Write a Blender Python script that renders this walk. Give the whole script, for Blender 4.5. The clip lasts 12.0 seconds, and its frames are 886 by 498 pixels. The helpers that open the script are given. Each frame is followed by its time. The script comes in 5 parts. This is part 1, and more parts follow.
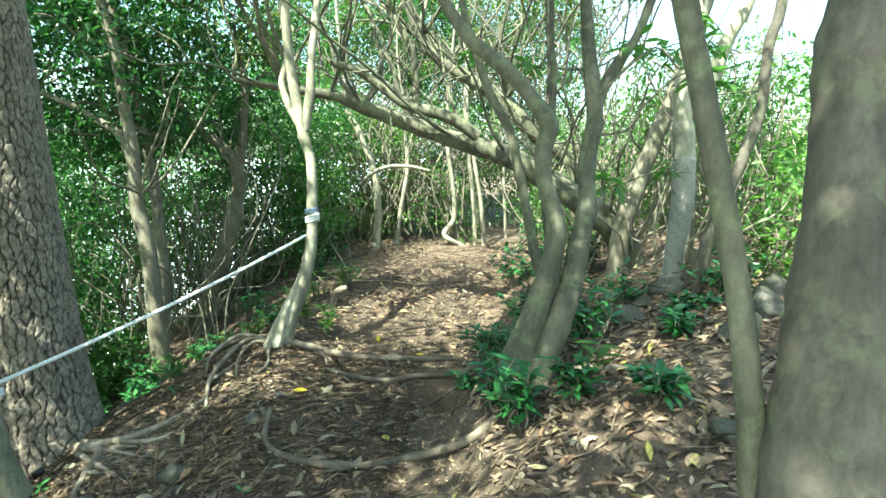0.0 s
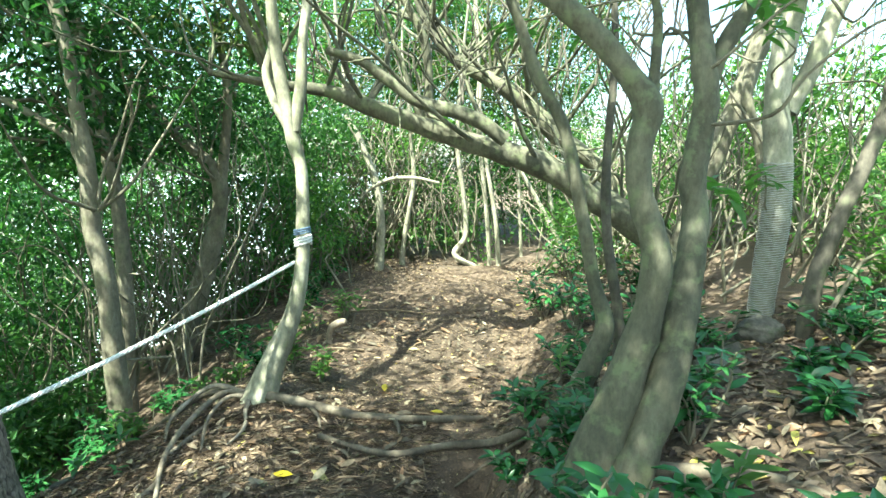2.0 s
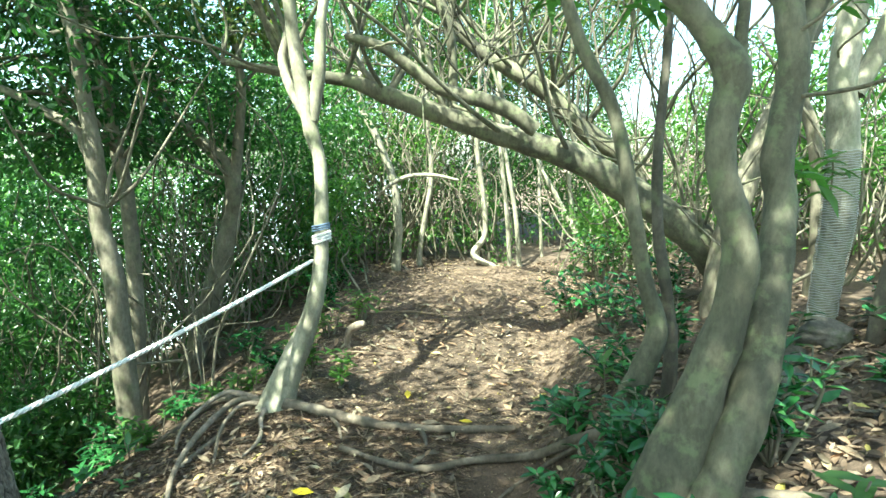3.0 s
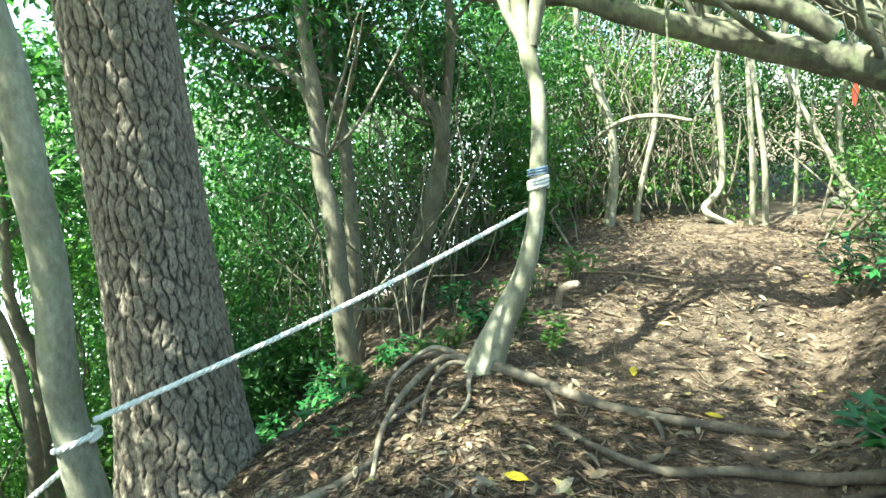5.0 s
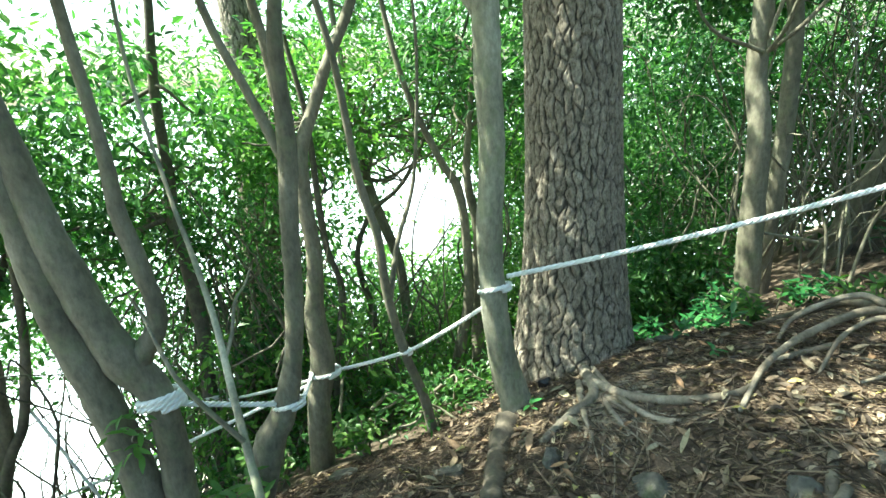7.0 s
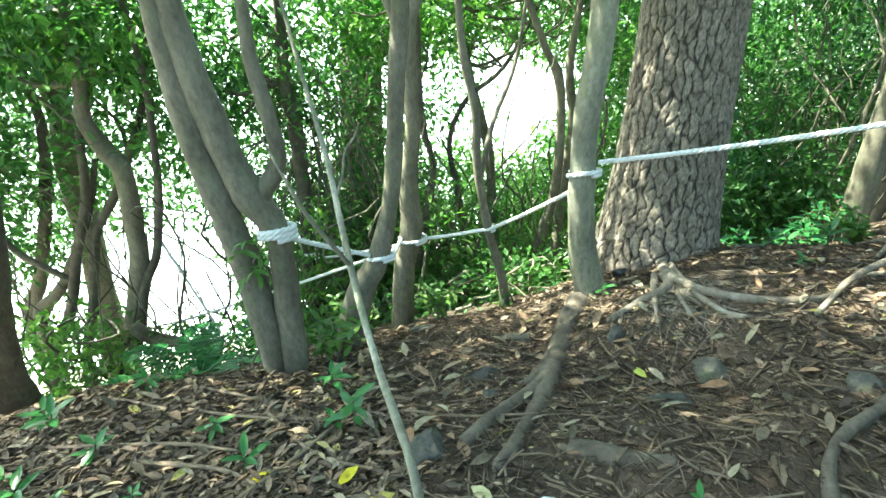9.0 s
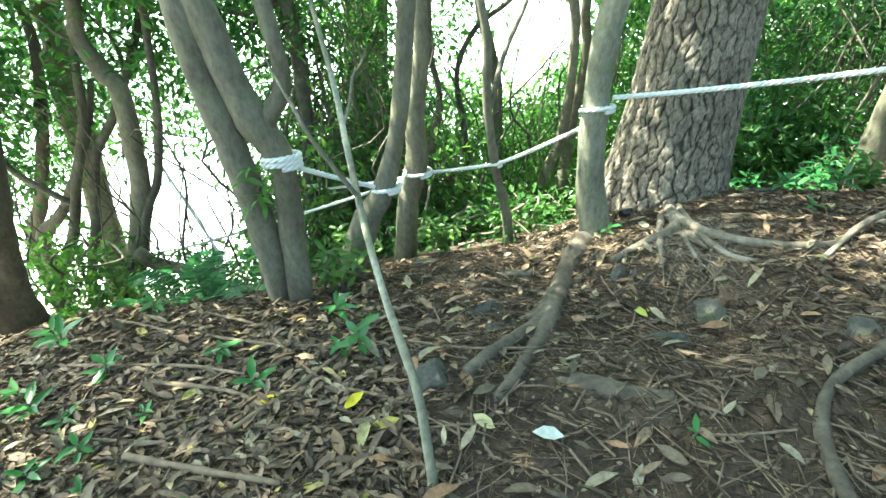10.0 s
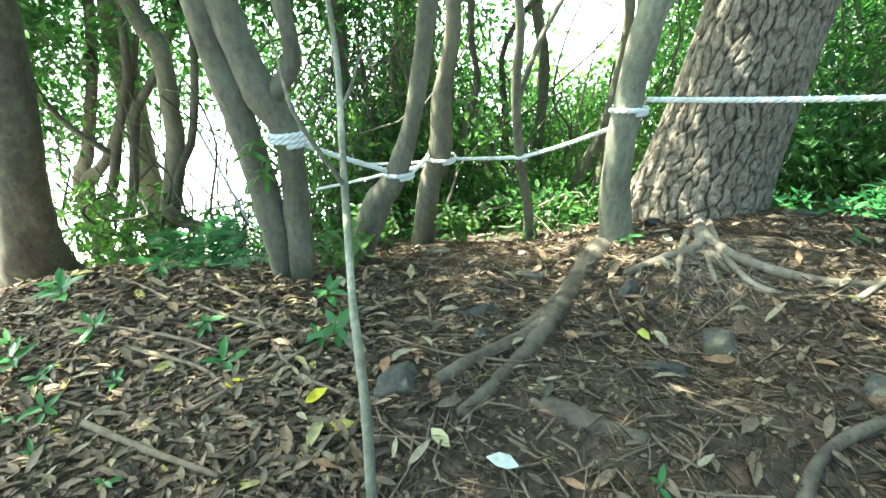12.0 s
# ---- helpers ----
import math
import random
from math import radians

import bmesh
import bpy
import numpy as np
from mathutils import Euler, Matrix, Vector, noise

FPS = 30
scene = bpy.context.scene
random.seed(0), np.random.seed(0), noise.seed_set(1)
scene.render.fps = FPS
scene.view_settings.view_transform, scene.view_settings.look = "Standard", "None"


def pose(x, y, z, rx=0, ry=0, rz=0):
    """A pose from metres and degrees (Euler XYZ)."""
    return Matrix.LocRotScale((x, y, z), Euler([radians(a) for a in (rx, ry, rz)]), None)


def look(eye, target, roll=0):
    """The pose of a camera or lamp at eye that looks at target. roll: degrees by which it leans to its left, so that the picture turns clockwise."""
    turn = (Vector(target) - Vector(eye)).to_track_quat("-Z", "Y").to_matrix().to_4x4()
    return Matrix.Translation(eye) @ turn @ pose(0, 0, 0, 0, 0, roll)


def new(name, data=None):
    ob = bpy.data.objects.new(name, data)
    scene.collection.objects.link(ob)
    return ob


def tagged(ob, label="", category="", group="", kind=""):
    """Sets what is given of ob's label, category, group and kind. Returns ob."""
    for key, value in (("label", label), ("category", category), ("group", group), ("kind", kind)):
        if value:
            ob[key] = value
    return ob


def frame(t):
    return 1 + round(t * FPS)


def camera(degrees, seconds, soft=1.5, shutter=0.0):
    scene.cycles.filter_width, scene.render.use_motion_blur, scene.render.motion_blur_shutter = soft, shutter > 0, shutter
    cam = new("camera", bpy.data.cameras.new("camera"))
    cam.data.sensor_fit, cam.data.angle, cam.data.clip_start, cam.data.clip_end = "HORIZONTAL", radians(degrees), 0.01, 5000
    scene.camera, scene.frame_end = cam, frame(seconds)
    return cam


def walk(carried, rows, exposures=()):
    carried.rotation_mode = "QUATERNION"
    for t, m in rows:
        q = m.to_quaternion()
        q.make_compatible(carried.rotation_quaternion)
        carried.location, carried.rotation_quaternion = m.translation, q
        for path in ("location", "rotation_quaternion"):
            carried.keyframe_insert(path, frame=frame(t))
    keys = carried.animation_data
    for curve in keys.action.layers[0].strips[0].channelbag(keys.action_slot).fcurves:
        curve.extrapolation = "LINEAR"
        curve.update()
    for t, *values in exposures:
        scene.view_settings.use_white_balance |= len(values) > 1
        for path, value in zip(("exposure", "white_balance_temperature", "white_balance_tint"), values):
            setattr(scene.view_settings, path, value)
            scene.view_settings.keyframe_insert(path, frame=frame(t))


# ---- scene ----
cam = camera(78.5, 12.0)
METRES, EYE, TILT, LEAN, TURN = 2.6, 1.6, -10.0, 0.0, 0.0
ROWS = [
    (0.0, 0.0, 0.0, 0.0, 0.0, 0.0, -0.0),
    (0.5, -0.0161, 0.0822, 0.002, -0.07, 0.9, 0.05),
    (1.0, -0.0158, 0.1919, 0.0211, -0.1, 1.03, 0.24),
    (1.5, -0.0335, 0.2725, 0.0269, -0.01, 1.41, 0.26),
    (2.0, -0.0644, 0.3667, 0.0428, -0.06, 1.47, 0.18),
    (2.5, -0.0914, 0.4245, 0.0421, -0.31, 1.72, 0.21),
    (4.3, -0.1490, 0.5852, 0.0161, 12.65, 0.0, 0.03),
    (4.5, -0.1603, 0.6054, 0.016, 14.8, -0.74, -0.15),
    (5.0, -0.1912, 0.6532, 0.0191, 21.85, -2.99, -0.95),
    (5.5, -0.1993, 0.6746, 0.0208, 30.49, -5.12, -1.6),
    (6.0, -0.188, 0.6792, 0.0182, 42.12, -7.36, -2.19),
    (6.5, -0.163, 0.6732, 0.0101, 55.49, -10.86, -3.35),
    (7.0, -0.1603, 0.6436, 0.0068, 63.74, -14.57, -4.15),
    (7.2, -0.1571, 0.6328, 0.0045, 66.26, -15.82, -4.80),
    (8.8, -0.1003, 0.6074, -0.0249, 74.01, -24.51, -7.07),
    (9.0, -0.0987, 0.6076, -0.0302, 74.03, -25.82, -7.21),
    (9.5, -0.0996, 0.6057, -0.04, 74.34, -29.83, -7.91),
    (10.0, -0.1062, 0.5999, -0.0384, 74.9, -32.69, -8.76),
    (10.5, -0.1182, 0.6062, -0.0359, 75.59, -34.25, -9.5),
    (11.0, -0.1297, 0.6185, -0.0319, 77.19, -35.23, -10.15),
    (11.5, -0.1345, 0.6443, -0.0287, 80.75, -36.03, -11.02),
    (12.0, -0.1369, 0.6841, -0.02, 82.44, -36.4, -10.95),
]
walk(cam, [(t, pose(0, 0, EYE, TILT, LEAN, TURN) @ pose(METRES * x, METRES * y, METRES * z, 90 + pitch, roll, yaw)) for t, x, y, z, yaw, pitch, roll in ROWS],
     [(0.0, 2.32, 6450, -9.0), (4.5, 2.48, 6450, -9.0), (7.0, 2.28, 6500, -9.0), (9.0, 2.80, 6600, -7.5), (12.0, 2.98, 6600, -7.0)])

# ---- world and sun ----
SUN_ELEVATION, SUN_AZIMUTH = radians(58), radians(215)   # azimuth clockwise from +y
world = bpy.data.worlds.new("sky")
scene.world = world
world.use_nodes = True
wn = world.node_tree.nodes
sky = wn.new("ShaderNodeTexSky")
sky.sky_type = "NISHITA"
sky.sun_disc = False
sky.sun_elevation, sky.sun_rotation = SUN_ELEVATION, SUN_AZIMUTH
sky.air_density, sky.dust_density, sky.ozone_density = 1.0, 2.5, 1.0
wn["Background"].inputs["Strength"].default_value = 0.15
world.node_tree.links.new(sky.outputs["Color"], wn["Background"].inputs["Color"])
sun = new("sun", bpy.data.lights.new("sun", "SUN"))
sun.data.energy, sun.data.angle, sun.data.color = 5.0, radians(0.6), (1.0, 0.95, 0.86)
sun_dir = Vector((math.sin(SUN_AZIMUTH) * math.cos(SUN_ELEVATION), math.cos(SUN_AZIMUTH) * math.cos(SUN_ELEVATION), math.sin(SUN_ELEVATION)))
sun.matrix_world = look((0, 0, 30), Vector((0, 0, 30)) - sun_dir)


# ---- materials ----
def material(name):
    m = bpy.data.materials.new(name)
    m.use_nodes = True
    return m, m.node_tree.nodes, m.node_tree.links, m.node_tree.nodes["Principled BSDF"]


def noise_tex(nodes, links, scale, detail=6.0, rough=0.6, stretch=None, coord="Object"):
    tc = nodes.new("ShaderNodeTexCoord")
    mp = nodes.new("ShaderNodeMapping")
    links.new(tc.outputs[coord], mp.inputs["Vector"])
    if stretch:
        mp.inputs["Scale"].default_value = stretch
    n = nodes.new("ShaderNodeTexNoise")
    n.inputs["Scale"].default_value, n.inputs["Detail"].default_value, n.inputs["Roughness"].default_value = scale, detail, rough
    links.new(mp.outputs["Vector"], n.inputs["Vector"])
    return n.outputs["Fac"]


def ramp(nodes, links, fac, stops):
    r = nodes.new("ShaderNodeValToRGB")
    while len(r.color_ramp.elements) < len(stops):
        r.color_ramp.elements.new(0.5)
    for e, (p, c) in zip(r.color_ramp.elements, stops):
        e.position, e.color = p, (*c, 1)
    links.new(fac, r.inputs["Fac"])
    return r.outputs["Color"]


def mix(nodes, links, fac, a, b, blend="MIX"):
    m = nodes.new("ShaderNodeMix")
    m.data_type, m.blend_type = "RGBA", blend
    for sock, v in ((m.inputs["Factor"], fac), (m.inputs["A"], a), (m.inputs["B"], b)):
        if isinstance(v, (int, float)):
            sock.default_value = v
        elif isinstance(v, tuple):
            sock.default_value = (*v, 1)
        else:
            links.new(v, sock)
    return m.outputs["Result"]


def bump(nodes, links, bsdf, height, strength, distance):
    b = nodes.new("ShaderNodeBump")
    b.inputs["Strength"].default_value, b.inputs["Distance"].default_value = strength, distance
    links.new(height, b.inputs["Height"])
    links.new(b.outputs["Normal"], bsdf.inputs["Normal"])


def bark_material(name, dark, mid, pale, green=0.35):
    m, n, l, b = material(name)
    big = noise_tex(n, l, 5.0, 4.0, 0.6, (1, 1, 0.45))
    fine = noise_tex(n, l, 45.0, 6.0, 0.7, (1, 1, 0.5))
    lichen = noise_tex(n, l, 11.0, 5.0, 0.65)
    base = ramp(n, l, big, ((0.3, dark), (0.5, mid), (0.7, pale)))
    grain = ramp(n, l, fine, ((0.3, (0.55, 0.55, 0.55)), (0.65, (1.1, 1.1, 1.1))))
    col = mix(n, l, 1.0, base, grain, "MULTIPLY")
    spots = ramp(n, l, lichen, ((0.52, (0, 0, 0)), (0.62, (green, green, green))))
    col = mix(n, l, spots, col, (0.20, 0.24, 0.12))
    l.new(col, b.inputs["Base Color"])
    b.inputs["Roughness"].default_value = 0.85
    bump(n, l, b, fine, 0.5, 0.006)
    return m


def leaf_material(name, dark, mid, light, rough=0.35, through_light=0.45):
    m, n, l, b = material(name)
    geo = n.new("ShaderNodeNewGeometry")
    col = ramp(n, l, geo.outputs["Random Per Island"], ((0.0, dark), (0.55, mid), (1.0, light)))
    patch = noise_tex(n, l, 0.8, 3.0, 0.5)
    shade = ramp(n, l, patch, ((0.3, (0.7, 0.75, 0.7)), (0.7, (1.15, 1.1, 0.95))))
    col = mix(n, l, 1.0, col, shade, "MULTIPLY")
    l.new(col, b.inputs["Base Color"])
    b.inputs["Roughness"].default_value = rough
    tr = n.new("ShaderNodeBsdfTranslucent")
    l.new(mix(n, l, 1.0, col, (1.1, 1.4, 0.75), "MULTIPLY"), tr.inputs["Color"])
    ms = n.new("ShaderNodeMixShader")
    ms.inputs["Fac"].default_value = through_light
    l.new(b.outputs["BSDF"], ms.inputs[1])
    l.new(tr.outputs["BSDF"], ms.inputs[2])
    l.new(ms.outputs["Shader"], n["Material Output"].inputs["Surface"])
    return m


BARK_PALE = bark_material("smooth pale bark", (0.18, 0.172, 0.125), (0.31, 0.30, 0.225), (0.45, 0.44, 0.35), 0.35)
BARK_GREY = bark_material("smooth grey-brown bark", (0.11, 0.10, 0.072), (0.195, 0.178, 0.13), (0.30, 0.275, 0.21), 0.25)
BARK_OLIVE = bark_material("olive-grey smooth bark", (0.062, 0.062, 0.043), (0.118, 0.116, 0.078), (0.20, 0.196, 0.137), 0.45)
BARK_DARK = bark_material("dark bark", (0.05, 0.045, 0.035), (0.10, 0.09, 0.07), (0.17, 0.15, 0.12), 0.25)
ROOT_BARK = bark_material("worn root bark", (0.14, 0.115, 0.085), (0.25, 0.21, 0.16), (0.40, 0.35, 0.28), 0.0)
LEAF_DARK = leaf_material("dark evergreen leaves", (0.022, 0.075, 0.028), (0.042, 0.120, 0.042), (0.072, 0.18, 0.058))
LEAF_MID = leaf_material("evergreen leaves", (0.032, 0.100, 0.034), (0.068, 0.175, 0.055), (0.135, 0.27, 0.085))
LEAF_LIGHT = leaf_material("young light leaves", (0.058, 0.15, 0.04), (0.11, 0.23, 0.065), (0.20, 0.34, 0.09), 0.4, 0.5)
LEAF_OLIVE = leaf_material("olive dry leaves", (0.05, 0.085, 0.025), (0.085, 0.125, 0.035), (0.15, 0.16, 0.05), 0.5, 0.45)
LEAF_FRESH = leaf_material("fresh seedling leaves", (0.032, 0.13, 0.042), (0.058, 0.20, 0.062), (0.105, 0.28, 0.09), 0.28, 0.28)
LEAF_GLOSS = leaf_material("glossy evergreen leaves", (0.02, 0.085, 0.03), (0.035, 0.14, 0.045), (0.06, 0.18, 0.06), 0.20, 0.14)


def litter_material(name, stops):
    m, n, l, b = material(name)
    geo = n.new("ShaderNodeNewGeometry")
    col = ramp(n, l, geo.outputs["Random Per Island"], stops)
    spots = ramp(n, l, noise_tex(n, l, 60.0, 4.0), ((0.35, (0.62, 0.6, 0.57)), (0.7, (1.12, 1.12, 1.12))))
    l.new(mix(n, l, 1.0, col, spots, "MULTIPLY"), b.inputs["Base Color"])
    b.inputs["Roughness"].default_value = 0.7
    return m


def soil_material():
    m, n, l, b = material("trodden forest soil")
    big = noise_tex(n, l, 0.9, 4.0, 0.6)
    mid_n = noise_tex(n, l, 7.0, 6.0, 0.7)
    fine = noise_tex(n, l, 70.0, 6.0, 0.75)
    soil = ramp(n, l, mid_n, ((0.3, (0.040, 0.031, 0.023)), (0.5, (0.080, 0.060, 0.043)), (0.72, (0.145, 0.110, 0.077))))
    warm = mix(n, l, ramp(n, l, big, ((0.4, (0, 0, 0)), (0.6, (1, 1, 1)))), soil, (0.14, 0.102, 0.074))
    crumbs = ramp(n, l, fine, ((0.3, (0.5, 0.48, 0.45)), (0.52, (0.95, 0.95, 0.95)), (0.72, (1.7, 1.6, 1.45))))
    col = mix(n, l, 1.0, warm, crumbs, "MULTIPLY")
    # bare pale shore-path sand below the slope, with sunlight mixed into its colour
    tc = n.new("ShaderNodeTexCoord")
    sep = n.new("ShaderNodeSeparateXYZ")
    l.new(tc.outputs["Object"], sep.inputs["Vector"])
    add = n.new("ShaderNodeMath")
    add.operation = "MULTIPLY_ADD"
    l.new(big, add.inputs[0])
    add.inputs[1].default_value = 1.2
    along = n.new("ShaderNodeMath")
    l.new(sep.outputs["X"], along.inputs[0])
    l.new(sep.outputs["Y"], along.inputs[1])
    l.new(along.outputs["Value"], add.inputs[2])
    low = n.new("ShaderNodeMapRange")
    low.inputs["From Min"].default_value, low.inputs["From Max"].default_value = -3.6, -4.4
    l.new(add.outputs["Value"], low.inputs["Value"])
    col = mix(n, l, low.outputs["Result"], col, (0.50, 0.44, 0.35))
    l.new(col, b.inputs["Base Color"])
    b.inputs["Roughness"].default_value = 0.95
    bump(n, l, b, fine, 0.7, 0.012)
    return m


def rock_material():
    m, n, l, b = material("mossy stone")
    big = noise_tex(n, l, 6.0, 6.0, 0.65)
    fine = noise_tex(n, l, 50.0, 6.0, 0.7)
    col = ramp(n, l, big, ((0.3, (0.05, 0.05, 0.042)), (0.5, (0.105, 0.10, 0.085)), (0.7, (0.20, 0.185, 0.155))))
    moss = ramp(n, l, noise_tex(n, l, 9.0, 5.0), ((0.5, (0, 0, 0)), (0.62, (0.7, 0.7, 0.7))))
    col = mix(n, l, moss, col, (0.055, 0.075, 0.030))
    l.new(mix(n, l, 1.0, col, ramp(n, l, fine, ((0.3, (0.7, 0.7, 0.7)), (0.7, (1.15, 1.15, 1.15)))), "MULTIPLY"), b.inputs["Base Color"])
    b.inputs["Roughness"].default_value = 0.9
    bump(n, l, b, fine, 0.6, 0.01)
    return m


def pine_bark_material():
    m, n, l, b = material("pine bark")
    at = n.new("ShaderNodeAttribute")
    at.attribute_name = "plate"
    fine = noise_tex(n, l, 38.0, 6.0, 0.7, (1, 1, 0.6))
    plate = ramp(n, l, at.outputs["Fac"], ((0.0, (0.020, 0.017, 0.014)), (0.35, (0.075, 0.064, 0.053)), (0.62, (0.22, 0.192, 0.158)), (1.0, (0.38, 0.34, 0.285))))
    flakes = noise_tex(n, l, 110.0, 5.0, 0.75, (1, 1, 0.35))
    grain = ramp(n, l, fine, ((0.3, (0.5, 0.48, 0.46)), (0.66, (1.25, 1.22, 1.18))))
    grain = mix(n, l, 1.0, grain, ramp(n, l, flakes, ((0.36, (0.45, 0.44, 0.43)), (0.52, (1.05, 1.05, 1.05)))), "MULTIPLY")
    l.new(mix(n, l, 1.0, plate, grain, "MULTIPLY"), b.inputs["Base Color"])
    b.inputs["Roughness"].default_value = 0.95
    bump(n, l, b, flakes, 0.9, 0.008)
    return m


def plain_material(name, color, rough, vary=0.15, scale=30.0):
    m, n, l, b = material(name)
    f = noise_tex(n, l, scale, 5.0)
    lo, hi = tuple(c * (1 - vary) for c in color), tuple(min(1.0, c * (1 + vary)) for c in color)
    l.new(ramp(n, l, f, ((0.3, lo), (0.7, hi))), b.inputs["Base Color"])
    b.inputs["Roughness"].default_value = rough
    bump(n, l, b, f, 0.3, 0.003)
    return m


LITTER = litter_material("dead leaf litter", ((0.0, (0.055, 0.040, 0.030)), (0.35, (0.125, 0.088, 0.060)), (0.65, (0.215, 0.150, 0.098)), (0.88, (0.33, 0.25, 0.17)), (0.97, (0.46, 0.38, 0.27)), (1.0, (0.46, 0.40, 0.08))))
BIG_LEAVES = litter_material("large dead leaves", ((0.0, (0.10, 0.085, 0.06)), (0.4, (0.21, 0.165, 0.11)), (0.62, (0.33, 0.19, 0.105)), (0.8, (0.27, 0.24, 0.17)), (0.94, (0.42, 0.37, 0.24)), (1.0, (0.48, 0.44, 0.09))))
SOIL = soil_material()
ROOT_SOILED = bark_material("soil-stained root bark", (0.07, 0.058, 0.044), (0.13, 0.108, 0.08), (0.21, 0.18, 0.135), 0.0)
ROCK = rock_material()
PINE_BARK = pine_bark_material()
NEEDLES = litter_material("dead pine needles", ((0.0, (0.045, 0.032, 0.024)), (0.5, (0.115, 0.078, 0.052)), (0.85, (0.22, 0.155, 0.10)), (1.0, (0.38, 0.30, 0.21))))
ROPE_WHITE = plain_material("white synthetic rope", (0.84, 0.84, 0.83), 0.6, 0.08, 120.0)
TWIG = plain_material("dry twigs", (0.21, 0.16, 0.11), 0.9, 0.35, 20.0)
MESH_WRAP = plain_material("grey trunk netting", (0.42, 0.43, 0.42), 0.5, 0.2, 80.0)
BLACK = plain_material("black plastic", (0.012, 0.013, 0.016), 0.35)
BLUE_TWINE = plain_material("blue twine", (0.16, 0.24, 0.36), 0.7)
RED_TAPE = plain_material("red marking tape", (0.55, 0.05, 0.03), 0.5)
# pale base colour stands in for haze and sun glare on the water
SEA = plain_material("sea with haze and glare in colour", (0.62, 0.68, 0.72), 0.35, 0.08, 0.02)


# ---- geometry helpers ----
rng = np.random.default_rng(7)


def mesh_ob(name, verts, faces, mat, parent=None, label="", smooth=True, origin=None):
    """One mesh object; verts in world metres, held relative to its thing's base."""
    base = np.array(parent.matrix_world.translation if origin is None and parent is not None else (origin if origin is not None else (0, 0, 0)))
    verts = np.asarray(verts, dtype=np.float64) - base
    me = bpy.data.meshes.new(name)
    faces = np.asarray(faces)
    n, k = faces.shape
    me.vertices.add(len(verts))
    me.vertices.foreach_set("co", verts.ravel())
    me.loops.add(n * k)
    me.loops.foreach_set("vertex_index", faces.ravel().astype(np.int32))
    me.polygons.add(n)
    me.polygons.foreach_set("loop_start", np.arange(0, n * k, k, dtype=np.int32))
    me.polygons.foreach_set("use_smooth", np.full(n, smooth))
    me.update(calc_edges=True)
    me.materials.append(mat)
    ob = new(name, me)
    if parent is not None:
        ob.parent = parent
    elif origin is not None:
        ob.location = origin
    if label:
        ob["label"] = label
    return ob


def thing(name, base, label, category, group=""):
    ob = new(name)
    ob.empty_display_size = 0.1
    ob.location = base
    ob.matrix_world = Matrix.Translation(base)
    return tagged(ob, label, category, group)


def smooth_path(points, per=6):
    """Catmull-Rom through rows of x, y, z, radius."""
    p = np.array(points, dtype=float)
    p = np.vstack([2 * p[0] - p[1], p, 2 * p[-1] - p[-2]])
    p[:, 3] = np.maximum(p[:, 3], 0.002)
    out = []
    for i in range(1, len(p) - 2):
        for s in np.arange(per) / per:
            a, b, c, d = p[i - 1], p[i], p[i + 1], p[i + 2]
            out.append(0.5 * ((2 * b) + (c - a) * s + (2 * a - 5 * b + 4 * c - d) * s * s + (3 * b - a - 3 * c + d) * s ** 3))
    out.append(p[-2])
    return np.array(out)


def tube(points, sides=10, per=6, rough=0.06, seed=0, scale=7.0):
    """A rounded, slightly uneven limb along rows of x, y, z, radius. Returns verts, quads."""
    c = smooth_path(points, per) if per > 1 else np.array(points, dtype=float)
    tan = np.gradient(c[:, :3], axis=0)
    tan /= np.linalg.norm(tan, axis=1, keepdims=True) + 1e-9
    up = np.array((1.0, 0.13, 0.0)) if abs(tan[0][0]) < 0.8 else np.array((0.0, 1.0, 0.2))
    verts = []
    ang = np.arange(sides) * 2 * math.pi / sides
    for i in range(len(c)):
        up = up - tan[i] * (up @ tan[i])
        up /= np.linalg.norm(up)
        side = np.cross(tan[i], up)
        ring = np.outer(np.cos(ang), up) + np.outer(np.sin(ang), side)
        r = np.full(sides, c[i, 3])
        if rough:
            for j in range(sides):
                q = Vector(c[i, :3] + ring[j] * c[i, 3]) * scale + Vector((seed * 3.1, 0, 0))
                r[j] *= 1 + rough * 2.2 * noise.noise(q) + rough * 1.3 * noise.noise(q * 3.1)
        verts.append(c[i, :3] + ring * r[:, None])
    verts.append(c[-1:, :3] + tan[-1] * c[-1, 3] * 0.6)
    verts = np.vstack(verts)
    n = len(c)
    a = np.arange(n - 1)[:, None] * sides + np.arange(sides)[None]
    b = np.arange(n - 1)[:, None] * sides + (np.arange(sides)[None] + 1) % sides
    quads = np.stack([a, b, b + sides, a + sides], -1).reshape(-1, 4)
    tip = n * sides
    last = (n - 1) * sides
    k = np.arange(0, sides - 1, 2)
    cap = np.stack([last + k, last + k + 1, last + (k + 2) % sides, np.full(len(k), tip)], -1)
    return verts, np.vstack([quads, cap])


def joined(parts_):
    vs, fs, n = [], [], 0
    for v, f in parts_:
        vs.append(v)
        fs.append(np.asarray(f) + n)
        n += len(v)
    return np.vstack(vs), np.vstack(fs)


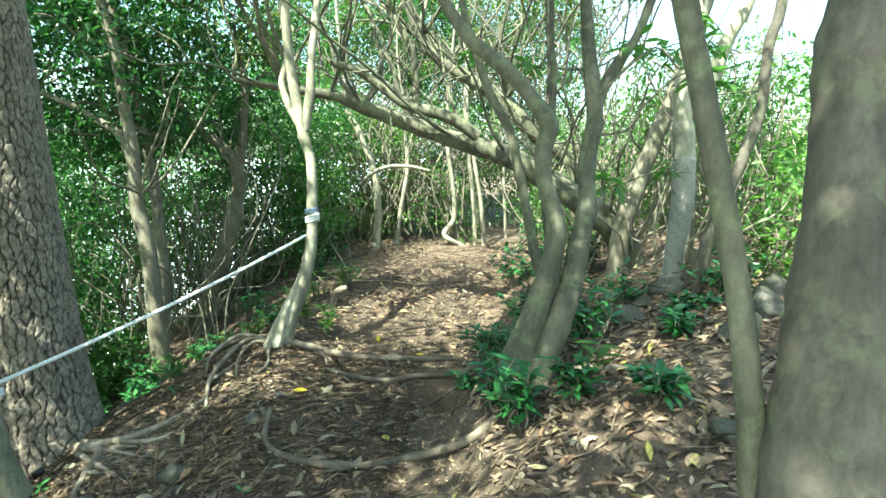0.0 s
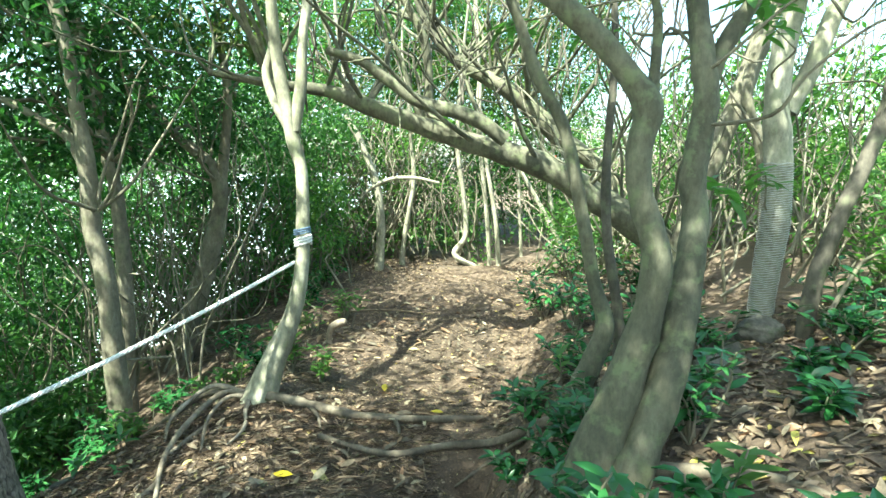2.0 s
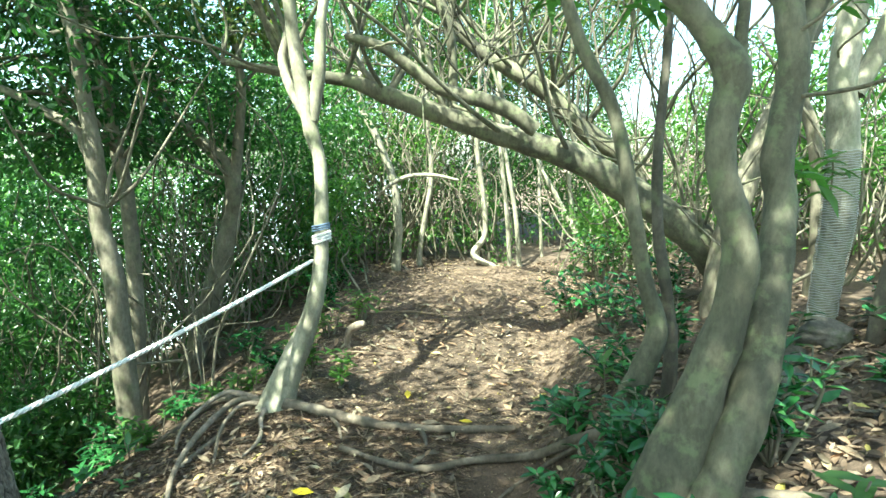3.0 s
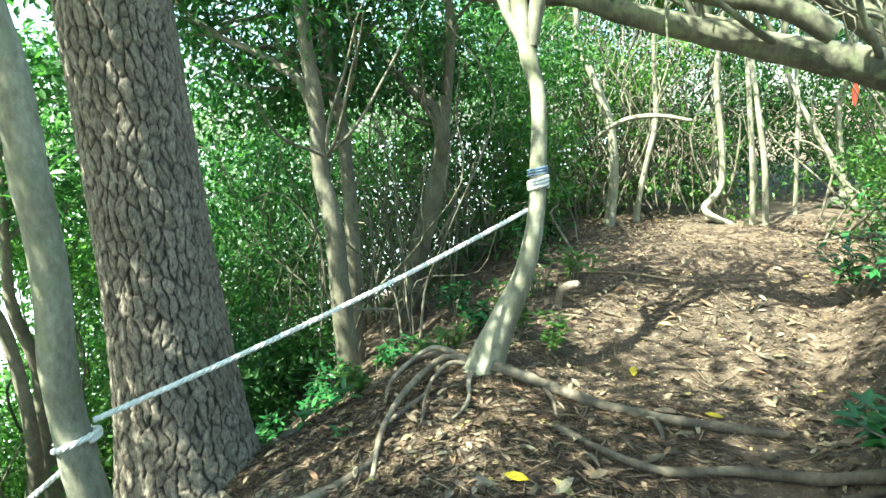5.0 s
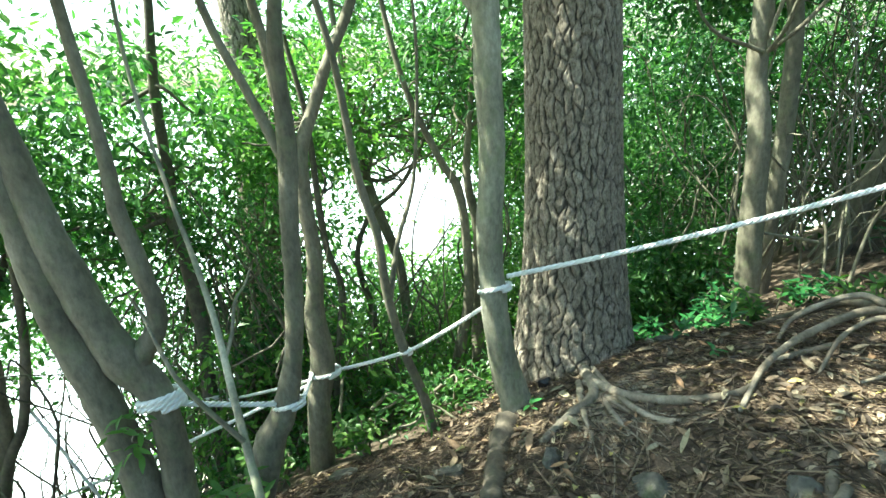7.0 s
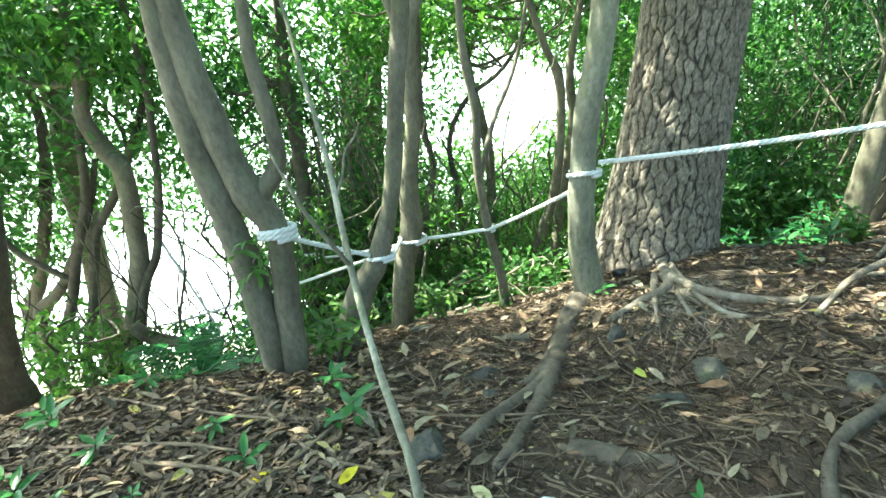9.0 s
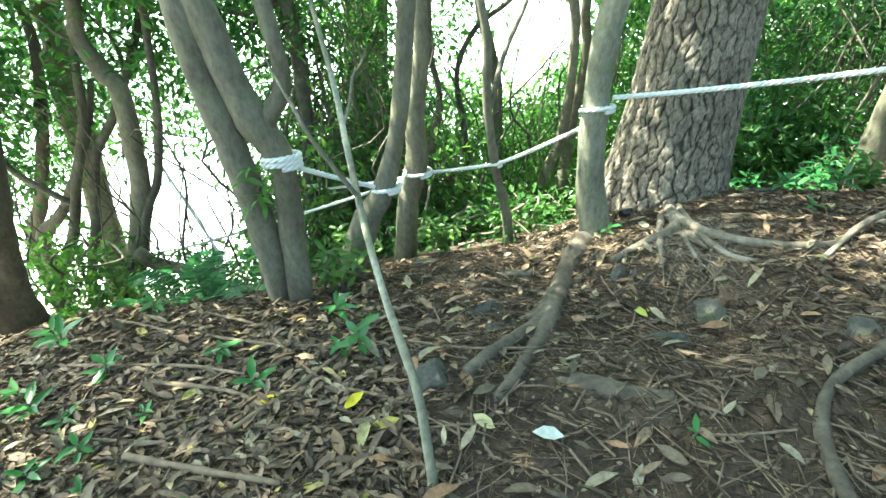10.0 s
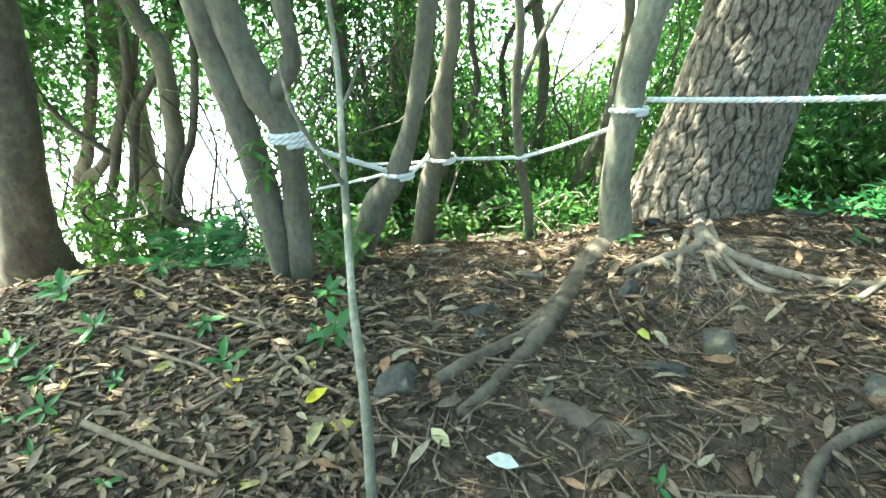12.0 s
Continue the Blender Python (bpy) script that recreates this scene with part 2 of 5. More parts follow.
def leaf_cloud(centres, length, aspect=0.42, out=None, lift=0.2, flat=0.0, fold=0.16, curl=0.1):
    """Folded leaf blades at the centres: each six points and two quads. out: the way each one points."""
    n = len(centres)
    d = rng.normal(size=(n, 3)) if out is None else out + rng.normal(size=(n, 3)) * 0.45
    d[:, 2] = d[:, 2] * (1 - flat) - (1 - flat) * lift
    d /= np.linalg.norm(d, axis=1, keepdims=True) + 1e-9
    up = rng.normal(size=(n, 3)) * (0.55 * (1 - flat * 0.6)) + np.array((0, 0, 1.0))
    side = np.cross(d, up)
    side /= np.linalg.norm(side, axis=1, keepdims=True) + 1e-9
    nor = np.cross(side, d)
    size = length * rng.uniform(0.6, 1.25, n)[:, None]
    w = size * aspect * rng.uniform(0.75, 1.2, n)[:, None] * 0.5
    bend = curl * rng.uniform(-0.4, 1.3, n)[:, None]
    c = np.asarray(centres)
    tail, tip = c - d * size * 0.5, c + d * size * 0.5 - nor * size * bend
    mid = c + nor * size * 0.02
    rise = nor * w * fold * 2
    l1, l2 = mid - d * size * 0.17 + side * w + rise, mid + d * size * 0.16 + side * w * 0.86 + rise - nor * size * bend * 0.4
    r1, r2 = mid - d * size * 0.17 - side * w + rise, mid + d * size * 0.16 - side * w * 0.86 + rise - nor * size * bend * 0.4
    v = np.stack([tail, l1, l2, tip, r2, r1], 1).reshape(-1, 3)
    k = np.arange(n)[:, None] * 6
    f = np.concatenate([k + np.array((0, 3, 2, 1)), k + np.array((0, 5, 4, 3))], 1).reshape(-1, 4)
    return v, f


def blades(centres, way, normal, size, aspect=0.36, fold=0.12, curl=0.15):
    """Whole leaves with a rounded outline, a midrib fold and a curl: twelve points and six quads each."""
    c, d, nor = (np.asarray(q, dtype=float) for q in (centres, way, normal))
    n = len(c)
    d = d / (np.linalg.norm(d, axis=1, keepdims=True) + 1e-9)
    side = np.cross(d, nor)
    side /= np.linalg.norm(side, axis=1, keepdims=True) + 1e-9
    nor = np.cross(side, d)
    size = np.broadcast_to(np.asarray(size, dtype=float), (n,))[:, None]
    bend = curl * rng.uniform(-0.6, 1.5, n)[:, None]
    fo = fold * rng.uniform(0.3, 1.8, n)[:, None]
    rows = []
    for s, w in ((0.0, 0.10), (0.32, 0.92), (0.66, 0.90), (1.0, 0.10)):
        mid_ = c + d * size * s - nor * size * bend * s * s
        half = side * size * aspect * 0.5 * w
        up = nor * size * aspect * fo * w
        rows += [mid_ + half + up, mid_, mid_ - half + up]
    v = np.stack(rows, 1).reshape(-1, 3)
    q = np.array([(3 * r + k, 3 * r + k + 1, 3 * r + k + 4, 3 * r + k + 3) for r in range(3) for k in range(2)])
    f = (np.arange(n)[:, None, None] * 12 + q[None]).reshape(-1, 4)
    return v, f


def outside_gap(p):
    """False where the foliage opens to the bright sea, below the pine."""
    far = -p[:, 0] - 0.4
    off = np.hypot(p[:, 1] - (1.62 + 0.45 * far), p[:, 2] - (1.28 - 0.275 * far))
    return (far < 3.2) | (off > 0.085 * far * (1 + 0.35 * np.sin(np.arctan2(p[:, 2] - (1.28 - 0.275 * far), p[:, 1] - (1.62 + 0.45 * far)) * 3 + 1)) + 0.2)


# ---- ground ----
def smoothstep(a, b, x):
    s = np.clip((x - a) / (b - a), 0, 1)
    return s * s * (3 - 2 * s)


def wobble(x, y, f, seed):
    return np.sin(x * f + seed + 1.7 * np.sin(y * f * 0.7 + seed * 2)) * np.sin(y * f * 1.1 + seed * 3.3 + 1.3 * np.sin(x * f * 0.8 - seed))


def hump(x, y, cx, cy, rx, ry, h):
    return h * np.exp(-((x - cx) / rx) ** 2 - ((y - cy) / ry) ** 2)


def ground_z(x, y):
    x, y = np.asarray(x, dtype=float), np.asarray(y, dtype=float)
    yc = np.clip(y, -1.0, 12.0)
    z = hump(0, y, 0, 5.1, 9, 1.7, -0.17)                      # the dip of the path
    z = z + 0.03 * np.clip(y - 11, 0, 20)
    s = np.maximum(0, -(x + 0.80 + 0.12 * yc))
    drop = 0.32 * s + 0.062 * np.minimum(s, 4.5) ** 2 + 0.35 * np.maximum(0, s - 4.5)
    z = z - np.minimum(drop, 13.5)
    r = x - (0.02 + 0.22 * np.clip(yc - 3.0, 0, 4.0) + 0.75 * np.clip(yc - 7.0, 0, 3.0))
    z = z + 0.24 * smoothstep(-0.15, 0.30, r) + 0.26 * np.clip(r, 0, 4.0) + 0.05 * np.clip(r - 4.0, 0, 30)
    z = z + hump(x, y, -2.75, 3.65, 0.75, 0.75, 0.22)          # the mound of the pine
    z = z + hump(x, y, -1.60, 4.75, 0.35, 0.3, 0.08)
    z = z + hump(x, y, -2.10, 4.45, 0.7, 0.8, 0.16) + hump(x, y, -2.7, 0.4, 0.9, 0.8, 0.12)
    z = z - hump(x, y, 0.05, 3.72, 0.22, 0.25, 0.22)           # the hollow under the root
    z = z - hump(x, y, -2.0, 2.25, 0.45, 0.6, 0.04)
    z = z - hump(x, y, -1.05, 1.95, 0.42, 0.50, 0.10) - hump(x, y, -1.62, 2.92, 0.40, 0.38, 0.19) - hump(x, y, -2.42, 2.62, 0.30, 0.28, 0.17)   # the worn hollow below the pine
    near = np.exp(-((x + 0.5) ** 2 + (y - 4) ** 2) / 80)
    z = z + near * (0.035 * wobble(x, y, 1.9, 0.3) + 0.018 * wobble(x, y, 5.1, 1.1) + 0.008 * wobble(x, y, 13.0, 2.2))
    z = z + (1 - near) * 0.25 * wobble(x, y, 0.35, 0.9)
    return z


def gz(x, y):
    return float(ground_z(x, y))


def axis_steps(lo, hi, fine_lo, fine_hi, fine):
    mid_ = np.arange(fine_lo, fine_hi, fine)
    grow = np.cumsum(fine * 1.16 ** np.arange(1, 52))
    left = fine_lo - grow[::-1]
    right = mid_[-1] + grow
    a = np.concatenate([left, mid_, right])
    return a[(a > lo) & (a < hi)]


gx, gy = axis_steps(-900, 900, -4.5, 2.6, 0.042), axis_steps(-900, 900, -0.6, 7.5, 0.042)
X, Y = np.meshgrid(gx, gy)
gv = np.stack([X, Y, ground_z(X, Y)], -1).reshape(-1, 3)
nx, ny = len(gx), len(gy)
i0 = (np.arange(ny - 1)[:, None] * nx + np.arange(nx - 1)[None]).ravel()
ground = mesh_ob("ground", gv, np.stack([i0, i0 + 1, i0 + nx + 1, i0 + nx], -1), SOIL)
tagged(ground, "brown trodden forest soil sloping down beside the path", "ground", kind="structure")
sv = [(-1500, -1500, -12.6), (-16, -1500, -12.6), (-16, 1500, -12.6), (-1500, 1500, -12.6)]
tagged(mesh_ob("water", sv, [(0, 1, 2, 3)], SEA, smooth=False), "sea far below the wooded slope, haze painted into its pale colour", "sea", kind="structure")


# ---- trees ----
def grown(points, top):
    """Carries a stem on upwards, thinning, past where it leaves the view."""
    p = [tuple(q) for q in points]
    a, b = np.array(p[-2]), np.array(p[-1])
    d = (b - a)[:3] / (np.linalg.norm((b - a)[:3]) + 1e-9)
    k = 0
    while p[-1][2] < top and k < 7:
        d = d * 0.75 + np.array((0.12 * math.sin(k * 2.1 + b[0] * 5), 0.12 * math.cos(k * 1.7 + b[1] * 3), 0.35))
        d /= np.linalg.norm(d)
        q = np.array(p[-1])
        p.append((*(q[:3] + d * 0.6), max(0.008, q[3] * 0.82)))
        k += 1
    return p


def twig_to(a, b, r, seed, sag=0.12):
    a, b = np.array(a), np.array(b)
    m = np.linalg.norm(b - a)
    rows = []
    for k in range(5):
        s = k / 4
        q = a + (b - a) * s + np.array((noise.noise((seed, s * 3, 1)), noise.noise((seed, s * 3, 7)), noise.noise((seed, s * 3, 13)) + sag * math.sin(s * 3.1))) * 0.28 * m * (1 if 0 < k < 4 else 0)
        rows.append((*q, r * (1 - 0.75 * s) + 0.002))
    return rows


def clumps(centres, radius, count, length, **kw):
    """Leaves gathered in uneven clumps round the centres."""
    cs = np.repeat(np.asarray(centres, dtype=float), count, axis=0)
    off = rng.normal(size=cs.shape)
    off /= np.linalg.norm(off, axis=1, keepdims=True)
    rad = radius * rng.uniform(0.05, 1.0, len(cs))[:, None] ** 0.6
    pos = cs + off * rad * np.array((1.0, 1.0, 0.6))
    return leaf_cloud(pos, length, out=off, **kw)


def crown_points(centre, size, n, seed):
    """Clump places in an uneven ellipsoid, most of them towards its outside."""
    r = np.random.default_rng(seed)
    d = r.normal(size=(n, 3))
    d /= np.linalg.norm(d, axis=1, keepdims=True)
    return np.array(centre) + d * (r.uniform(0.25, 1.0, n)[:, None] ** 0.5) * np.array(size)


def tree(name, label, stems, bark, crown=None, leaf=None, leaf_len=0.088, per_clump=56, clump_r=0.40, top=4.4, sides=12, rough=0.06, group="trees of the wood", cat="tree", carry=None):
    base = stems[0][0][:3]
    base = (base[0], base[1], min(base[2], gz(base[0], base[1])))
    t = thing(name, base, label, cat, group)
    tips = []
    for k, s in enumerate(stems):
        rows = grown(s, top) if (carry is None or k in carry) else [tuple(q) for q in s]
        if k == 0:
            x, y, z, r = rows[0]
            g = gz(x, y)
            if z > g - 0.05:
                rows = [(x, y, g - 0.12, r * 1.35)] + rows
        v, f = tube(rows, sides, 6, rough, seed=k + len(name))
        mesh_ob("trunk" if k == 0 else "limb", v, f, bark, t)
        tips.append(np.array(rows))
    if crown:
        pts = np.vstack([crown_points(c, sz, n, 31 * k + len(name)) for k, (c, sz, n) in enumerate(crown)])
        pts = pts[(pts[:, 2] > ground_z(pts[:, 0], pts[:, 1]) + 0.25) & outside_gap(pts)]
        allp = np.vstack([q[len(q) // 2:] for q in tips])
        for k, p in enumerate(pts[:: 3]):
            j = np.argmin(np.linalg.norm(allp[:, :3] - p, axis=1) + rng.uniform(0, 0.5, len(allp)))
            mesh_ob("twig", *tube(twig_to(allp[j, :3], p, min(0.02, allp[j, 3] * 0.45), k + 0.37), 5, 3, 0, 0), bark, t)
        v, f = clumps(pts, clump_r, per_clump, leaf_len)
        mesh_ob("crown", v, f, leaf or LEAF_MID, t, smooth=False)
    return t


def shrub(name, label, x, y, height, spread, n, leaf, leaf_len, per_clump=26, group="undergrowth", cat="shrub", bark=None, clump_r=0.2, aspect=0.42):
    g = gz(x, y)
    t = thing(name, (x, y, g), label, cat, group)
    r = np.random.default_rng(int(abs(x * 131 + y * 37) * 10))
    pts, tw = [], []
    for k in range(n):
        a, s = r.uniform(0, 6.28), r.uniform(0.1, 1.0)
        p = (x + math.cos(a) * spread * s, y + math.sin(a) * spread * s, g + height * r.uniform(0.25, 1.0) * (1.05 - 0.45 * s))
        pts.append(p)
        tw.append(tube(twig_to((x + 0.08 * math.cos(a), y + 0.08 * math.sin(a), g - 0.03), p, 0.004 + 0.006 * height, k + x, 0.3), 5, 3, 0, 0))
    mesh_ob("stems", *joined(tw), bark or BARK_DARK, t)
    v, f = clumps(pts, clump_r, per_clump, leaf_len, aspect=aspect)
    mesh_ob("foliage", v, f, leaf, t, smooth=False)
    return t


# the great pine, its plated bark built as relief
def pine(name, label, axis, per_metre, cols, cell=(0.048, 0.125)):
    c = smooth_path(axis, 40)
    zs = np.arange(c[0, 2], c[-1, 2], 1.0 / per_metre)
    cx, cy, cr = (np.interp(zs, c[:, 2], c[:, k]) for k in (0, 1, 3))
    th = np.arange(cols) * 2 * math.pi / cols
    r0 = float(np.mean(cr))
    U, Z = np.meshgrid(th * r0, zs)
    Uw = U + 0.008 * np.sin(Z * 13 + 3 * np.sin(U * 7)) + 0.004 * np.sin(Z * 61 + U * 37)
    Zw = Z + 0.014 * np.sin(U * 19 + 2 * np.sin(Z * 7)) + 0.006 * np.sin(U * 91 + Z * 33)
    W = 2 * math.pi * r0
    nu = int(W / cell[0])
    cu = W / nu
    iu, iz = np.floor(Uw / cu).astype(int), np.floor(Zw / cell[1]).astype(int)
    f1, f2, who = np.full(U.shape, 9.0), np.full(U.shape, 9.0), np.zeros(U.shape)
    u1, z1, u2, z2 = (np.zeros(U.shape) for _ in range(4))

    def h(a, b, k):
        return np.modf(np.abs(np.sin(a * 127.1 + b * 311.7 + k * 74.7) * 43758.5453))[0]

    for du in (-1, 0, 1):
        for dz in (-1, 0, 1):
            a, b = iu + du, iz + dz
            aw = a % nu
            pu, pz = (a + 0.08 + 0.84 * h(aw, b, 1)) * cu, (b + 0.05 + 0.9 * h(aw, b, 2)) * cell[1]
            d = np.hypot((Uw - pu) / cell[0], (Zw - pz) / cell[1] * 0.9)
            nearer = d < f1
            second = ~nearer & (d < f2)
            u2, z2 = np.where(nearer, u1, np.where(second, pu, u2)), np.where(nearer, z1, np.where(second, pz, z2))
            f2 = np.where(nearer, f1, np.where(second, d, f2))
            u1, z1 = np.where(nearer, pu, u1), np.where(nearer, pz, z1)
            who = np.where(nearer, h(aw, b, 5), who)
            f1 = np.minimum(f1, d)
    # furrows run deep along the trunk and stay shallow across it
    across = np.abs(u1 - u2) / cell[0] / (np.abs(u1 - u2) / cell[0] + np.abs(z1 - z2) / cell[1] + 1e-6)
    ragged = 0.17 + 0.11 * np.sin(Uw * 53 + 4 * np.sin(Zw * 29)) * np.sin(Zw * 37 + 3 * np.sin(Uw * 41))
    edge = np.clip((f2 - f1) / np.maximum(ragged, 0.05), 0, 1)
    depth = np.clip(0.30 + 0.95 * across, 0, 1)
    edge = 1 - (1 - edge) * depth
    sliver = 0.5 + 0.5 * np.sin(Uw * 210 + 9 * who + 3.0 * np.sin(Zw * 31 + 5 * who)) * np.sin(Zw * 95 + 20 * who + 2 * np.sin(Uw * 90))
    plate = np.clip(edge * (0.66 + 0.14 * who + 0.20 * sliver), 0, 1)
    flare = 1 + 0.10 * np.exp(-(Z - zs[0]) / 0.35) * (1 + 0.5 * np.sin(3 * U / r0 + 1.0))
    R = cr[:, None] * flare + 0.020 * plate + 0.002 * np.sin(Z * 60 + who * 40) * edge
    v = np.stack([cx[:, None] + R * np.cos(th), cy[:, None] + R * np.sin(th), Z], -1).reshape(-1, 3)
    n = len(zs)
    a = np.arange(n - 1)[:, None] * cols + np.arange(cols)[None]
    b = np.arange(n - 1)[:, None] * cols + (np.arange(cols)[None] + 1) % cols
    t = thing(name, tuple(axis[0][:3]), label, "pine tree", "trees of the wood")
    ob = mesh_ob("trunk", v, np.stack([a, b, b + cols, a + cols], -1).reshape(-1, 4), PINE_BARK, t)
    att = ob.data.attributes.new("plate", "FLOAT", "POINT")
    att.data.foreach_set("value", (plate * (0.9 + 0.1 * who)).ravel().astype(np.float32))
    return t


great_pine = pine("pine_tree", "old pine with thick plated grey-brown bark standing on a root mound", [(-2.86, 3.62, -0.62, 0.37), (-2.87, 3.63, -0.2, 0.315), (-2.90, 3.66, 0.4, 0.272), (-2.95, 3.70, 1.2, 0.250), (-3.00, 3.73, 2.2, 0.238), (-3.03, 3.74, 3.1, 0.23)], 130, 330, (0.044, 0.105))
mesh_ob("upper_trunk", *tube([(-3.03, 3.71, 3.05, 0.25), (-3.06, 3.73, 4.5, 0.23), (-3.1, 3.75, 6.6, 0.18)], 24, 8, 0.05), BARK_DARK, great_pine)
pine_crown = crown_points((-3.4, 3.6, 6.8), (1.8, 1.8, 0.9), 40, 5)
mesh_ob("crown", *clumps(pine_crown, 0.5, 70, 0.11, aspect=0.12), LEAF_DARK, great_pine, smooth=False)
for k, p in enumerate(pine_crown[::2]):
    mesh_ob("branch", *tube(twig_to((-3.09, 3.75, 5.6 + 0.012 * k), p, 0.03, k + 0.2), 5, 3, 0), BARK_DARK, great_pine)
far_pine = pine("pine_tree", "second pine with dark furrowed bark on the lower slope", [(-6.43, 2.08, -2.62, 0.316), (-6.41, 2.16, -1.48, 0.269), (-6.39, 2.24, -0.46, 0.227), (-6.37, 2.33, 0.41, 0.204), (-6.35, 2.41, 1.15, 0.162)] + [(-6.3, 2.45, 3.5, 0.14), (-6.3, 2.45, 6.0, 0.1)], 60, 130, (0.06, 0.16))

rope_tree = tree("rope_tree", "slender pale forked tree with white rope tied round it", [[(-1.51, 4.61, -0.16, 0.123), (-1.37, 4.66, 0.19, 0.089), (-1.24, 4.71, 0.49, 0.062), (-1.17, 4.76, 0.84, 0.050), (-1.16, 4.80, 1.14, 0.046), (-1.17, 4.86, 1.52, 0.043), (-1.24, 4.90, 1.80, 0.050)], [(-1.24, 4.90, 1.80, 0.039), (-1.36, 4.94, 2.01, 0.033), (-1.42, 4.97, 2.21, 0.031), (-1.37, 5.00, 2.44, 0.029), (-1.39, 5.04, 2.67, 0.029), (-1.43, 5.09, 3.02, 0.027), (-1.35, 5.15, 3.44, 0.023)], [(-1.22, 4.90, 1.80, 0.043), (-1.17, 4.95, 2.14, 0.041), (-1.16, 5.00, 2.44, 0.035), (-1.13, 5.03, 2.67, 0.035), (-1.11, 5.09, 3.06, 0.031), (-1.19, 5.16, 3.52, 0.025)]], BARK_PALE,
     [((-1.6, 4.6, 4.5), (0.8, 0.9, 0.5), 9)], LEAF_MID, top=4.2)
tree("pale_tree", "smooth pale tree holding the white rope beside the pine", [[(-2.60, 3.09, -0.74, 0.097), (-2.65, 2.99, -0.30, 0.081), (-2.67, 2.95, 0.14, 0.068), (-2.67, 2.95, 0.54, 0.065), (-2.65, 2.98, 0.96, 0.064), (-2.66, 2.98, 1.34, 0.064), (-2.65, 2.98, 1.57, 0.062), (-2.66, 2.97, 1.84, 0.052)], [(-2.66, 2.98, 1.50, 0.045), (-2.75, 2.86, 1.75, 0.04), (-2.85, 2.75, 2.1, 0.035)]], BARK_PALE,
     [((-3.1, 3.0, 3.9), (1.0, 0.9, 0.7), 34)], LEAF_MID, top=3.8)
twin_tree = tree("twin_tree", "twin-stemmed grey-brown tree with a white rope coil", [[(-2.62, 1.24, -0.63, 0.069), (-2.62, 1.23, -0.28, 0.070), (-2.63, 1.20, 0.07, 0.067), (-2.64, 1.16, 0.35, 0.066), (-2.65, 1.12, 0.62, 0.064), (-2.65, 1.11, 0.86, 0.056), (-2.65, 1.10, 1.03, 0.049), (-2.65, 1.10, 1.27, 0.038)], [(-2.59, 1.33, -0.61, 0.068), (-2.59, 1.36, -0.15, 0.062), (-2.58, 1.37, 0.18, 0.058), (-2.60, 1.29, 0.37, 0.073), (-2.62, 1.23, 0.59, 0.064), (-2.63, 1.19, 0.81, 0.061), (-2.64, 1.16, 1.05, 0.051), (-2.64, 1.15, 1.27, 0.040)], [(-2.59, 1.34, 0.36, 0.049), (-2.57, 1.44, 0.51, 0.035), (-2.57, 1.43, 0.74, 0.033), (-2.57, 1.41, 0.94, 0.029), (-2.57, 1.42, 1.16, 0.022)]], BARK_GREY,
     [((-3.2, 0.2, 2.6), (1.3, 1.2, 0.9), 60), ((-1.95, 0.75, 1.95), (0.30, 0.25, 0.16), 9), ((-2.2, 1.05, 2.1), (0.3, 0.25, 0.16), 7)], LEAF_MID, top=3.0)
tree("curved_tree", "grey-brown tree curving up from the slope with a rope round it", [[(-2.87, 1.62, -0.73, 0.083), (-2.84, 1.73, -0.38, 0.075), (-2.82, 1.83, -0.20, 0.061), (-2.79, 1.92, 0.09, 0.046), (-2.79, 1.98, 0.44, 0.043), (-2.80, 2.02, 0.77, 0.042), (-2.80, 2.06, 1.04, 0.040), (-2.80, 2.08, 1.42, 0.034), (-2.80, 2.12, 1.66, 0.030)], [(-2.80, 2.05, 0.95, 0.026), (-2.86, 1.96, 1.25, 0.022), (-2.9, 1.85, 1.6, 0.017)]], BARK_GREY, [((-3.3, 1.9, 3.2), (1.0, 1.0, 0.6), 34)], LEAF_MID, top=3.0)
tree("upright_tree", "upright grey-brown tree with a rope tied round it", [[(-3.45, 2.05, -1.07, 0.082), (-3.44, 2.09, -0.63, 0.074), (-3.43, 2.16, -0.33, 0.074), (-3.43, 2.16, -0.02, 0.060), (-3.41, 2.21, 0.33, 0.047), (-3.42, 2.21, 0.62, 0.045), (-3.42, 2.23, 0.92, 0.044), (-3.42, 2.33, 1.14, 0.034), (-3.42, 2.45, 1.38, 0.031), (-3.42, 2.62, 1.67, 0.027)], [(-3.42, 2.22, 0.86, 0.034), (-3.44, 2.17, 1.15, 0.031), (-3.46, 2.15, 1.5, 0.026), (-3.46, 2.12, 1.8, 0.022)]], BARK_GREY, [((-4.0, 2.3, 3.0), (1.0, 1.0, 0.7), 34)], LEAF_MID, top=3.0)
young = tree("sapling", "thin crooked pale sapling with hardly a leaf", [[(-1.06, 1.68, -0.09, 0.014), (-1.13, 1.68, 0.03, 0.0135), (-1.21, 1.678, 0.12, 0.013), (-1.36, 1.665, 0.16, 0.0125), (-1.50, 1.653, 0.19, 0.012), (-1.78, 1.642, 0.26, 0.012), (-2.05, 1.635, 0.405, 0.012), (-2.30, 1.631, 0.566, 0.011), (-2.50, 1.609, 0.744, 0.010), (-2.66, 1.58, 0.95, 0.008)]], BARK_PALE, None, top=1.6, sides=8, rough=0.05, cat="sapling")
for a, b, r, k in (((-1.90, 1.638, 0.32), (-2.35, 1.40, 0.70), 0.007, 3.3), ((-2.15, 1.633, 0.47), (-2.6, 1.80, 0.62), 0.006, 4.3)):
    mesh_ob("twig", *tube(twig_to(a, b, r, k), 5, 3, 0), BARK_GREY, young)
